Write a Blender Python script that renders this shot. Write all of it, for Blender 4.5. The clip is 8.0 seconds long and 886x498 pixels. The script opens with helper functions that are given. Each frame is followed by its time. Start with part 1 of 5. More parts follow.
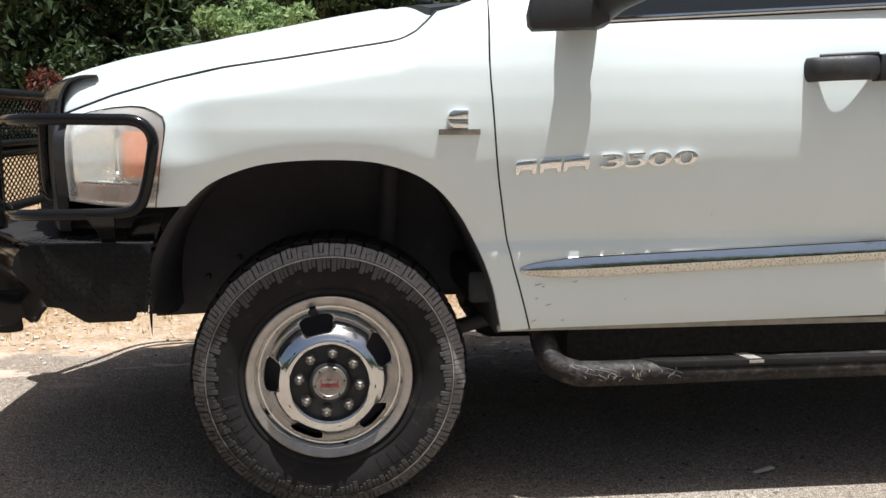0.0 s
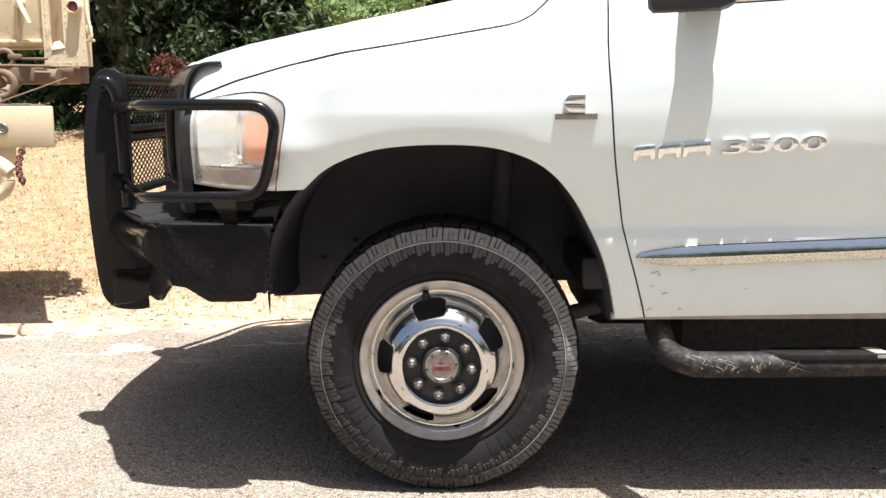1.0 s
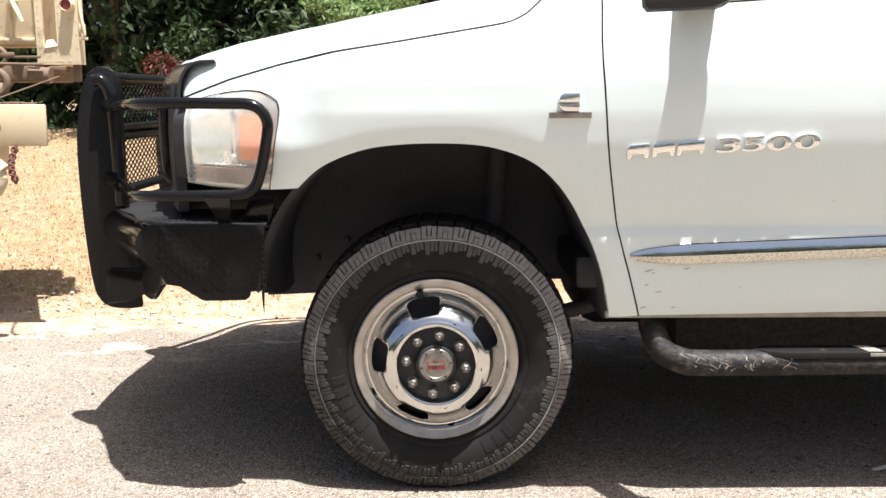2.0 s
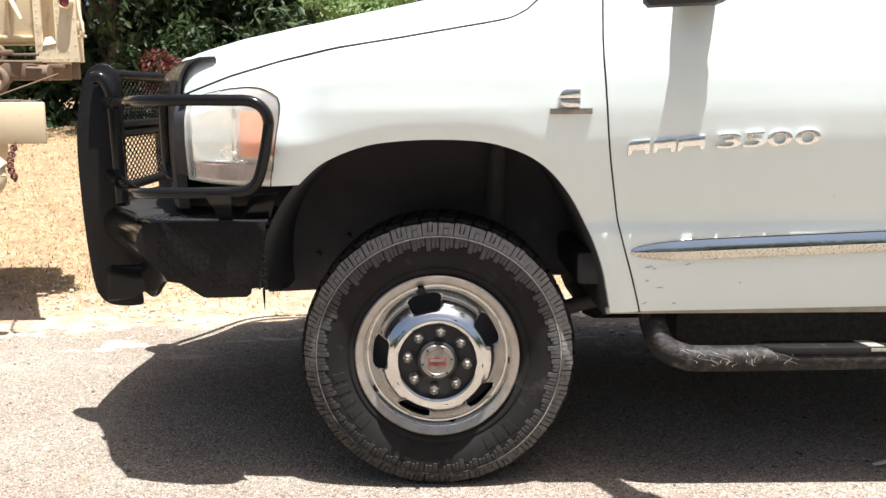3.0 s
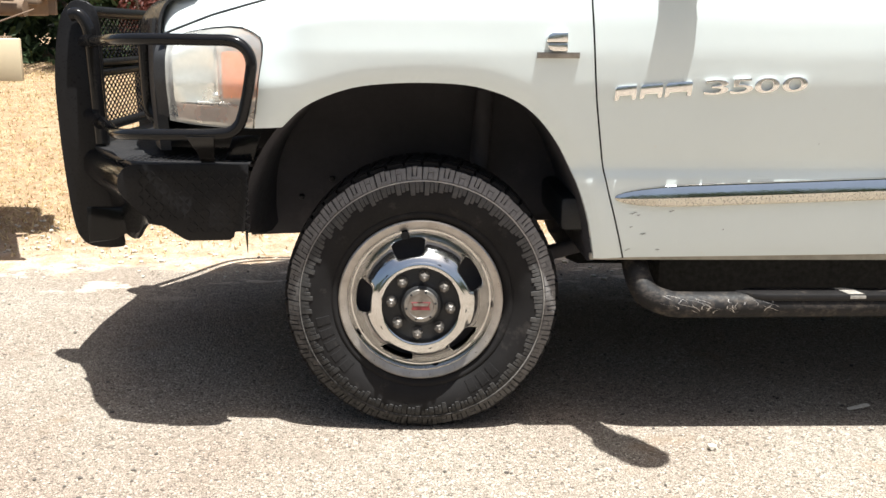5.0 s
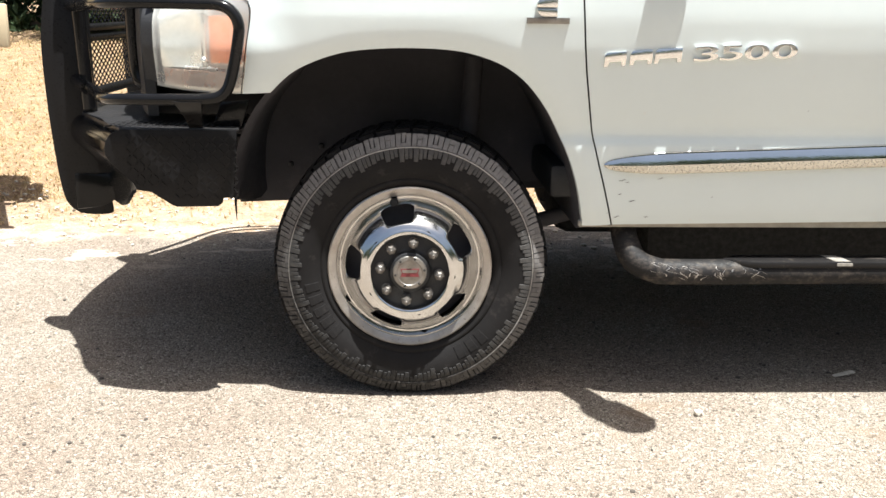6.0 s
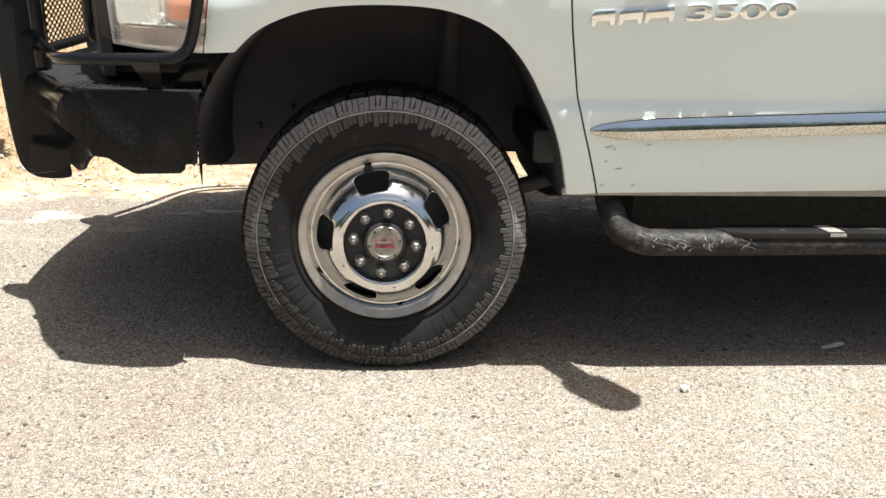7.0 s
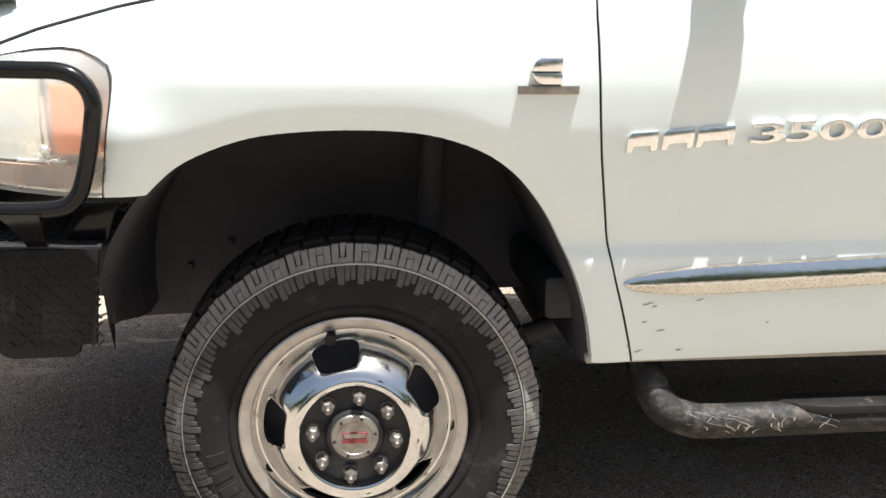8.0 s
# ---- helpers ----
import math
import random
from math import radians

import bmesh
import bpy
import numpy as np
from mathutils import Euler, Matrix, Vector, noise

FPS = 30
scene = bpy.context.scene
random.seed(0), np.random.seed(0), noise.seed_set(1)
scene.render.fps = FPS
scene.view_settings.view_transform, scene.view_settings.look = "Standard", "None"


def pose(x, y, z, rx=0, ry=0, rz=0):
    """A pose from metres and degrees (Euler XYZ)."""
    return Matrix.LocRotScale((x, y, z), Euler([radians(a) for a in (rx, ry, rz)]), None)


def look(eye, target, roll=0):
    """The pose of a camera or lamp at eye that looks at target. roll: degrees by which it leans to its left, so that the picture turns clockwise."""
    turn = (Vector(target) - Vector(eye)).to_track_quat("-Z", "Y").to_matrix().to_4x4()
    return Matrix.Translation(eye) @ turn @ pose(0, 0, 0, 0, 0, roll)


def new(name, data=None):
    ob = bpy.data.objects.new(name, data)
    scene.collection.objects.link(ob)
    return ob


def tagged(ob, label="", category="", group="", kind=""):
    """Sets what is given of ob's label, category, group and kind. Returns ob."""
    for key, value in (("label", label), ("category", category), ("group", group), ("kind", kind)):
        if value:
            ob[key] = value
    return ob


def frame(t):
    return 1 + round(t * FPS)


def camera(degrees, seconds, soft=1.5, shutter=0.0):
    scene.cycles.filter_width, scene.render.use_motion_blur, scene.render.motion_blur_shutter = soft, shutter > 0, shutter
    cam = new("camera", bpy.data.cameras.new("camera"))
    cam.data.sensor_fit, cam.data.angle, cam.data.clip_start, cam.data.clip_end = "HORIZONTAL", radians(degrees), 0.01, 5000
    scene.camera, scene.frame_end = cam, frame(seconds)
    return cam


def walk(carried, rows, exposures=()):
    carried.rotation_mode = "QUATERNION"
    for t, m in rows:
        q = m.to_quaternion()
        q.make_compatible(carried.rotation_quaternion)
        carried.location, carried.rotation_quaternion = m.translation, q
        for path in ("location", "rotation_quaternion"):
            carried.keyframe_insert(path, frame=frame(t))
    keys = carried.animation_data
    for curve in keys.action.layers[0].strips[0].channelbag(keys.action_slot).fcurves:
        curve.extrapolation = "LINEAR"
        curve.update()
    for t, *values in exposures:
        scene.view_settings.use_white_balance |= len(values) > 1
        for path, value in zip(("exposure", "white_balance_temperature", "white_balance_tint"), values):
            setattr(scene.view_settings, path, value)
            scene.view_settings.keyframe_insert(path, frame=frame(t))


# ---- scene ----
cam = camera(50.5, 8.0)
PATH = [
    (0, (0.03, -2.573, 1.111), (0.251, -0.605, 0.833), 0.0),
    (0.1, (0.024, -2.572, 1.109), (0.166, -0.662, 0.814), -0.3),
    (0.2, (0.017, -2.57, 1.107), (0.124, -0.598, 0.792), -0.1),
    (0.3, (0.010, -2.567, 1.108), (0.059, -0.657, 0.797), -0.5),
    (0.5, (0.002, -2.563, 1.112), (-0.032, -0.59, 0.787), -0.5),
    (1, (0.011, -2.564, 1.118), (0.006, -0.589, 0.803), -0.2),
    (2.5, (0.007, -2.564, 1.117), (0.017, -0.59, 0.796), -0.2),
    (3, (0.002, -2.565, 1.116), (0.014, -0.591, 0.792), -0.3),
    (3.5, (0.005, -2.566, 1.115), (0.017, -0.592, 0.793), -0.3),
    (4, (0.008, -2.564, 1.12), (0.022, -0.59, 0.797), -0.4),
    (4.5, (0.005, -2.564, 1.12), (0.018, -0.591, 0.796), -0.4),
    (5, (-0.004, -2.557, 1.122), (0.046, -0.608, 0.677), 0.4),
    (5.2, (-0.007, -2.566, 1.133), (0.061, -0.633, 0.626), 0.7),
    (6.3, (0.006, -2.561, 1.103), (0.072, -0.626, 0.601), 0.6),
    (6.5, (0.006, -2.554, 1.112), (0.067, -0.623, 0.595), 0.5),
    (6.8, (0.016, -2.48, 1.12), (0.064, -0.579, 0.499), 1.0),
    (7, (0.012, -2.422, 1.124), (0.126, -0.519, 0.521), 1.1),
    (7.2, (0.0, -2.321, 1.129), (0.148, -0.401, 0.589), 1.2),
    (7.5, (-0.024, -2.124, 1.152), (0.191, -0.206, 0.627), 2.6),
    (7.7, (-0.024, -1.988, 1.170), (0.246, -0.078, 0.692), 3.0),
    (7.8, (-0.020, -1.912, 1.180), (0.244, -0.002, 0.720), 2.4),
    (8, (-0.009, -1.772, 1.198), (0.194, 0.158, 0.716), 0.5),
]
walk(cam, [(t, look(eye, target, roll)) for t, eye, target, roll in PATH], [
    (0.0, 0.67, 6230, 8), (0.2, 0.89, 6280, 9), (0.5, 1.24, 6360, 9), (4.5, 1.24, 6340, 7), (5.0, 1.19, 6360, 6), (5.2, 1.21, 6360, 6), (6.5, 1.26, 6350, 6), (7.0, 1.13, 6330, 4), (7.5, 1.77, 6400, 5), (7.7, 1.91, 6400, 5), (8.0, 1.37, 6360, 6)])

# ---- world, sun, exposure ----
SUN_WAY = Vector((-0.16, 0.20, -1.0)).normalized()
world = bpy.data.worlds.new("sky_world")
scene.world = world
world.use_nodes = True
wn = world.node_tree
sky = wn.nodes.new("ShaderNodeTexSky")
sky.sky_type = "NISHITA"
sky.sun_disc = False
sky.sun_elevation = math.asin(-SUN_WAY.z)
sky.sun_rotation = math.atan2(-SUN_WAY.x, -SUN_WAY.y)
sky.dust_density = 5.0
wn.nodes["Background"].inputs["Strength"].default_value = 0.056
wn.links.new(sky.outputs["Color"], wn.nodes["Background"].inputs["Color"])
sun_data = bpy.data.lights.new("sun", "SUN")
sun_data.energy = 5.0
sun_data.angle = radians(0.55)
sun_data.color = (1.0, 0.985, 0.965)
sun = new("sun", sun_data)
sun.rotation_mode = "QUATERNION"
sun.rotation_quaternion = SUN_WAY.to_track_quat("-Z", "Y")
sun.location = (1.6, -2.0, 10.0)


# ---- materials ----
def ramp(nt, fac, stops):
    node = nt.nodes.new("ShaderNodeValToRGB")
    el = node.color_ramp.elements
    while len(el) < len(stops):
        el.new(0.5)
    for e, (p, c) in zip(el, stops):
        e.position, e.color = p, (*c, 1.0)
    nt.links.new(fac, node.inputs["Fac"])
    return node.outputs["Color"]


def noise_node(nt, scale, detail=4.0, rough=0.6, stretch=(1, 1, 1)):
    geo = nt.nodes.new("ShaderNodeNewGeometry")
    mp = nt.nodes.new("ShaderNodeMapping")
    mp.inputs["Scale"].default_value = stretch
    nt.links.new(geo.outputs["Position"], mp.inputs["Vector"])
    tex = nt.nodes.new("ShaderNodeTexNoise")
    tex.inputs["Scale"].default_value = scale
    tex.inputs["Detail"].default_value = detail
    tex.inputs["Roughness"].default_value = rough
    nt.links.new(mp.outputs["Vector"], tex.inputs["Vector"])
    return tex.outputs["Fac"]


def mix(nt, fac, a, b, mode="MIX"):
    node = nt.nodes.new("ShaderNodeMix")
    node.data_type, node.blend_type = "RGBA", mode
    for sock, v in ((node.inputs[0], fac), (node.inputs[6], a), (node.inputs[7], b)):
        if isinstance(v, (int, float)):
            sock.default_value = v
        elif isinstance(v, tuple):
            sock.default_value = (*v, 1.0)
        else:
            nt.links.new(v, sock)
    return node.outputs[2]


def surface(name, base, base2=None, rough=0.5, metal=0.0, coarse=3.0, fine=60.0, spread=0.35, bump=0.15, coat=0.0,
            dirt=None, dirt_amount=0.0, dirt_scale=6.0, stretch=(1, 1, 1), rough_spread=0.15, bump_dist=0.002, dirt_stretch=(1, 1, 1)):
    """A surface with colour change at two scales, uneven gloss, fine relief and optional blotches of dirt."""
    m = bpy.data.materials.new(name)
    m.use_nodes = True
    nt = m.node_tree
    b = nt.nodes["Principled BSDF"]
    base2 = base2 or tuple(c * (1 - spread) for c in base)
    big = noise_node(nt, coarse, 3.0, 0.55, stretch)
    small = noise_node(nt, fine, 4.0, 0.65, stretch)
    col = ramp(nt, big, [(0.35, base2), (0.65, base)])
    col = mix(nt, 0.5 * spread, col, ramp(nt, small, [(0.35, tuple(c * 0.5 for c in base)), (0.65, base)]))
    if dirt:
        spots = ramp(nt, noise_node(nt, dirt_scale, 6.0, 0.7, dirt_stretch), [(0.62 - dirt_amount, (0, 0, 0)), (0.72, (1, 1, 1))])
        col = mix(nt, spots, col, dirt)
    nt.links.new(col, b.inputs["Base Color"])
    rr = ramp(nt, small, [(0.3, (max(rough - rough_spread, 0.02),) * 3), (0.7, (min(rough + rough_spread, 1),) * 3)])
    nt.links.new(rr, b.inputs["Roughness"])
    b.inputs["Metallic"].default_value = metal
    b.inputs["Coat Weight"].default_value = coat
    b.inputs["Coat Roughness"].default_value = 0.04
    if bump:
        bp = nt.nodes.new("ShaderNodeBump")
        bp.inputs["Strength"].default_value = bump
        bp.inputs["Distance"].default_value = bump_dist
        nt.links.new(small, bp.inputs["Height"])
        nt.links.new(bp.outputs["Normal"], b.inputs["Normal"])
    return m


WHITE = surface("white_car_paint", (0.738, 0.800, 0.788), (0.718, 0.780, 0.768), 0.40, coarse=2.0, fine=25.0, spread=0.04, bump=0.0, coat=0.6,
                dirt=(0.72, 0.735, 0.70), dirt_amount=-0.06, dirt_scale=7.0, rough_spread=0.06)
WHITE.node_tree.nodes["Principled BSDF"].inputs["Coat Roughness"].default_value = 0.15
CHROME = surface("chrome", (0.86, 0.85, 0.83), (0.80, 0.78, 0.75), 0.07, 1.0, coarse=9.0, fine=120.0, spread=0.06, bump=0.02, rough_spread=0.04)
BADGE_CHROME = surface("dulled_badge_chrome", (0.92, 0.915, 0.90), (0.86, 0.85, 0.83), 0.20, 1.0, coarse=9.0, fine=120.0, spread=0.06, bump=0.02, rough_spread=0.05)
TRIM_CHROME = surface("wavy_trim_chrome", (0.74, 0.735, 0.72), (0.68, 0.67, 0.65), 0.11, 1.0, coarse=9.0, fine=26.0, spread=0.06, bump=0.22, rough_spread=0.03, bump_dist=0.003,
                       dirt=(0.42, 0.38, 0.32), dirt_amount=0.05, dirt_scale=22.0, dirt_stretch=(0.35, 1, 1))
DUSTY_CHROME = surface("dusty_chrome", (0.64, 0.605, 0.525), (0.56, 0.525, 0.45), 0.30, 0.7, coarse=30.0, fine=140.0, spread=0.12, bump=0.06, rough_spread=0.1,
                        dirt=(0.46, 0.42, 0.34), dirt_amount=0.04, dirt_scale=30.0)
WHEEL_CHROME = surface("polished_wheel", (0.70, 0.695, 0.69), (0.62, 0.615, 0.605), 0.13, 1.0, coarse=14.0, fine=160.0, spread=0.10, bump=0.03,
                       rough_spread=0.06)
RIM_LIP = surface("dusty_rim_lip", (0.47, 0.435, 0.405), (0.37, 0.34, 0.31), 0.36, 0.8, coarse=22.0, fine=160.0, spread=0.2, bump=0.05, rough_spread=0.1)
DULL_STEEL = surface("dull_steel", (0.33, 0.31, 0.285), (0.23, 0.21, 0.19), 0.42, 0.85, coarse=40.0, fine=200.0, spread=0.3, bump=0.1)
BLACK_GLOSS = surface("black_powder_coat", (0.009, 0.0085, 0.0088), (0.006, 0.0057, 0.006), 0.14, coarse=5.0, fine=150.0, spread=0.3, bump=0.02, rough_spread=0.03,
                      dirt=(0.02, 0.017, 0.015), dirt_amount=-0.04, dirt_scale=4.0)
BUMPER_BLACK = surface("satin_black_plate", (0.0125, 0.0118, 0.0122), (0.0085, 0.008, 0.0084), 0.36, coarse=5.0, fine=150.0, spread=0.3, bump=0.04,
                       dirt=(0.022, 0.018, 0.016), dirt_amount=-0.02, dirt_scale=9.0)
BUMPER_BLACK.node_tree.nodes["Principled BSDF"].inputs["Specular IOR Level"].default_value = 0.18
BLACK_GLOSS.node_tree.nodes["Principled BSDF"].inputs["Specular IOR Level"].default_value = 0.26
BLACK_PLASTIC = surface("black_plastic", (0.022, 0.022, 0.024), (0.014, 0.014, 0.015), 0.55, coarse=4.0, fine=180.0, spread=0.3, bump=0.15,
                        dirt=(0.042, 0.039, 0.036), dirt_amount=0.02, dirt_scale=4.0)
# Dusty plastic; base also lifted and blued to stand in for lens haze
LINER = surface("dusty_wheel_liner", (0.070, 0.066, 0.073), (0.048, 0.046, 0.052), 0.78, coarse=5.0, fine=50.0, spread=0.4, bump=0.2,
                dirt=(0.092, 0.085, 0.088), dirt_amount=0.05, dirt_scale=4.0)
FLAT_BLACK = surface("black_rubber_seal", (0.008, 0.008, 0.008), (0.006, 0.006, 0.006), 0.8, spread=0.2, bump=0.0)
RUBBER = surface("tyre_rubber", (0.019, 0.0176, 0.0175), (0.0135, 0.0125, 0.0124), 0.68, coarse=8.0, fine=120.0, spread=0.35, bump=0.2,
                 dirt=(0.045, 0.040, 0.037), dirt_amount=0.04, dirt_scale=9.0)
RUBBER.node_tree.nodes["Principled BSDF"].inputs["Specular IOR Level"].default_value = 0.12
STEP_BLACK = surface("worn_step_paint", (0.017, 0.0155, 0.0155), (0.011, 0.010, 0.0098), 0.42, coarse=8.0, fine=140.0, spread=0.4, bump=0.2,
                     dirt=(0.085, 0.070, 0.058), dirt_amount=0.02, dirt_scale=22.0, dirt_stretch=(1.2, 1, 0.9))
STEP_TUBE = surface("muddy_step_tube", (0.017, 0.0155, 0.0155), (0.011, 0.010, 0.0098), 0.60, coarse=8.0, fine=140.0, spread=0.4, bump=0.3,
                    dirt=(0.095, 0.078, 0.064), dirt_amount=0.12, dirt_scale=24.0, dirt_stretch=(1.0, 1, 1.3))
for m in (STEP_BLACK, STEP_TUBE):
    m.node_tree.nodes["Principled BSDF"].inputs["Specular IOR Level"].default_value = 0.24
GLASS_DARK = surface("tinted_glass", (0.012, 0.014, 0.015), (0.012, 0.014, 0.015), 0.04, coarse=2.0, fine=30.0, spread=0.1, bump=0.0, rough_spread=0.01)
SMOKED = surface("smoked_dusty_acrylic", (0.022, 0.019, 0.020), (0.015, 0.013, 0.014), 0.24, coarse=6.0, fine=90.0, spread=0.2, bump=0.02)
SMOKED.node_tree.nodes["Principled BSDF"].inputs["Specular IOR Level"].default_value = 0.16
AMBER = surface("amber_reflector", (1.0, 0.36, 0.12), (0.95, 0.30, 0.09), 0.30, 0.3, coarse=20.0, fine=60.0, spread=0.05, bump=0.02)
REFLECTOR = surface("silver_reflector", (0.95, 0.955, 0.92), (0.88, 0.885, 0.85), 0.26, 0.8, coarse=10.0, fine=14.0, spread=0.04, bump=0.0, rough_spread=0.05)
LAMP_BEIGE = surface("hazed_lamp_base", (0.52, 0.37, 0.29), (0.44, 0.31, 0.24), 0.5, coarse=9.0, fine=60.0, spread=0.15, bump=0.05)
RED_PAINT = surface("red_enamel", (0.24, 0.035, 0.04), (0.18, 0.03, 0.035), 0.5, spread=0.1, bump=0.0)
TAN = surface("sand_army_paint", (0.70, 0.575, 0.385), (0.62, 0.505, 0.335), 0.75, coarse=2.5, fine=60.0, spread=0.15, bump=0.1,
              dirt=(0.34, 0.24, 0.15), dirt_amount=0.05, dirt_scale=5.0)
# Darker copy of the sand paint, with the shade under the box put in
TAN_SHADED = surface("rusty_sand_steel", (0.20, 0.135, 0.088), (0.14, 0.095, 0.062), 0.8, coarse=6.0, fine=60.0, spread=0.3, bump=0.2,
                   dirt=(0.16, 0.08, 0.045), dirt_amount=0.08, dirt_scale=9.0)
RUST = surface("red_brown_rust", (0.17, 0.065, 0.045), (0.10, 0.04, 0.03), 0.85, coarse=14.0, fine=120.0, spread=0.3, bump=0.3)
SILL_DUST = surface("dusty_sill_paint", (0.47, 0.435, 0.37), (0.36, 0.33, 0.275), 0.7, coarse=20.0, fine=140.0, spread=0.3, bump=0.1)
MUD = surface("dried_mud", (0.34, 0.31, 0.27), (0.20, 0.18, 0.155), 0.9, coarse=60.0, fine=220.0, spread=0.5, bump=0.3)
NUT_STEEL = surface("dull_lug_steel", (0.21, 0.19, 0.17), (0.13, 0.115, 0.10), 0.5, 0.8, coarse=60.0, fine=220.0, spread=0.4, bump=0.15)
# Paler copy of the plate black; sun glare on the shelf is in its colour
SHELF_BLACK = surface("sun_faded_tread_plate", (0.030, 0.0285, 0.0292), (0.020, 0.019, 0.0195), 0.42, coarse=9.0, fine=160.0, spread=0.3, bump=0.08)
BARK = surface("tree_bark", (0.11, 0.085, 0.06), (0.06, 0.045, 0.033), 0.9, coarse=6.0, fine=40.0, spread=0.4, bump=0.8, stretch=(1, 1, 0.25), bump_dist=0.02)
PALE_STONE = surface("pale_stone", (0.62, 0.58, 0.50), (0.45, 0.40, 0.33), 0.85, coarse=60.0, fine=300.0, spread=0.3, bump=0.2)
DARK_STONE = surface("dark_stone", (0.10, 0.085, 0.07), (0.06, 0.05, 0.042), 0.85, coarse=60.0, fine=300.0, spread=0.3, bump=0.2)


def sky_shaded_rubber(name, clean, dusty):
    """Dusty rubber with worn patches; skylight painted in as paler colour towards the top."""
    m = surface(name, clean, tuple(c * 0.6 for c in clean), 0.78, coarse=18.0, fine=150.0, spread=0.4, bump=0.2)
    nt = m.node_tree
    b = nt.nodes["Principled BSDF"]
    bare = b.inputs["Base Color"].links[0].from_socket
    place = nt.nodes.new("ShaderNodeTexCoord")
    # upward ramp that puts the skylight's fall-off into the colour
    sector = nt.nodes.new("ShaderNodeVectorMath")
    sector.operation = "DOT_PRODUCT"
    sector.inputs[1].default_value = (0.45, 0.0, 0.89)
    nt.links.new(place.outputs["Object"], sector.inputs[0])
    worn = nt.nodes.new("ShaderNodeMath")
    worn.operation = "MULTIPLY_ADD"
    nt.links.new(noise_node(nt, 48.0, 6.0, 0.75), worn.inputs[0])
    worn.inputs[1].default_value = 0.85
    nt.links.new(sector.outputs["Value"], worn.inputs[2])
    top_paleness = nt.nodes.new("ShaderNodeMapRange")
    top_paleness.inputs["From Min"].default_value = 0.40
    top_paleness.inputs["From Max"].default_value = 1.20
    nt.links.new(worn.outputs[0], top_paleness.inputs["Value"])
    nt.links.new(mix(nt, top_paleness.outputs["Result"], bare, dusty), b.inputs["Base Color"])
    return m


# first colour shows low on the tyre, second where skylight is painted in
TREAD = sky_shaded_rubber("dusty_tyre_tread", (0.022, 0.0205, 0.0195), (0.25, 0.232, 0.22))
LUG = sky_shaded_rubber("dusty_lug_rubber", (0.018, 0.0168, 0.016), (0.082, 0.076, 0.071))
RIB = sky_shaded_rubber("dust_on_tyre_rib", (0.032, 0.030, 0.028), (0.56, 0.52, 0.48))


def lens_material():
    """Clear, slightly hazed plastic over the lamp."""
    m = bpy.data.materials.new("hazed_lamp_lens")
    m.use_nodes = True
    nt = m.node_tree
    out = nt.nodes["Material Output"]
    b = nt.nodes["Principled BSDF"]
    b.inputs["Base Color"].default_value = (0.93, 0.925, 0.88, 1)
    b.inputs["Roughness"].default_value = 0.12
    clear = nt.nodes.new("ShaderNodeBsdfTransparent")
    clear.inputs["Color"].default_value = (0.96, 0.95, 0.92, 1)
    mx = nt.nodes.new("ShaderNodeMixShader")
    haze = ramp(nt, noise_node(nt, 9.0, 4.0), [(0.3, (0.24,) * 3), (0.75, (0.36,) * 3)])
    nt.links.new(haze, mx.inputs[0])
    nt.links.new(clear.outputs[0], mx.inputs[1])
    nt.links.new(b.outputs[0], mx.inputs[2])
    nt.links.new(mx.outputs[0], out.inputs["Surface"])
    return m


LENS = lens_material()


def leaf_material(name, a, b2, trans):
    m = bpy.data.materials.new(name)
    m.use_nodes = True
    nt = m.node_tree
    b = nt.nodes["Principled BSDF"]
    geo = nt.nodes.new("ShaderNodeNewGeometry")
    col = ramp(nt, geo.outputs["Random Per Island"], [(0.0, a), (1.0, b2)])
    nt.links.new(col, b.inputs["Base Color"])
    b.inputs["Roughness"].default_value = 0.55
    b.inputs["Specular IOR Level"].default_value = 0.25
    tr = nt.nodes.new("ShaderNodeBsdfTranslucent")
    nt.links.new(col, tr.inputs["Color"])
    mx = nt.nodes.new("ShaderNodeMixShader")
    mx.inputs[0].default_value = trans
    nt.links.new(b.outputs[0], mx.inputs[1])
    nt.links.new(tr.outputs[0], mx.inputs[2])
    nt.links.new(mx.outputs[0], nt.nodes["Material Output"].inputs["Surface"])
    return m


LEAF = leaf_material("green_leaves", (0.028, 0.047, 0.020), (0.070, 0.104, 0.042), 0.28)
# Lighter copy of the leaf material with the sunshine put into its colour
SUNLIT_LEAF = leaf_material("light_green_leaves", (0.15, 0.23, 0.08), (0.32, 0.42, 0.19), 0.40)
DEAD_LEAF = leaf_material("russet_leaves", (0.05, 0.012, 0.009), (0.115, 0.032, 0.022), 0.2)
DRY_GRASS = leaf_material("dry_grass_blades", (0.32, 0.22, 0.10), (0.70, 0.56, 0.33), 0.5)


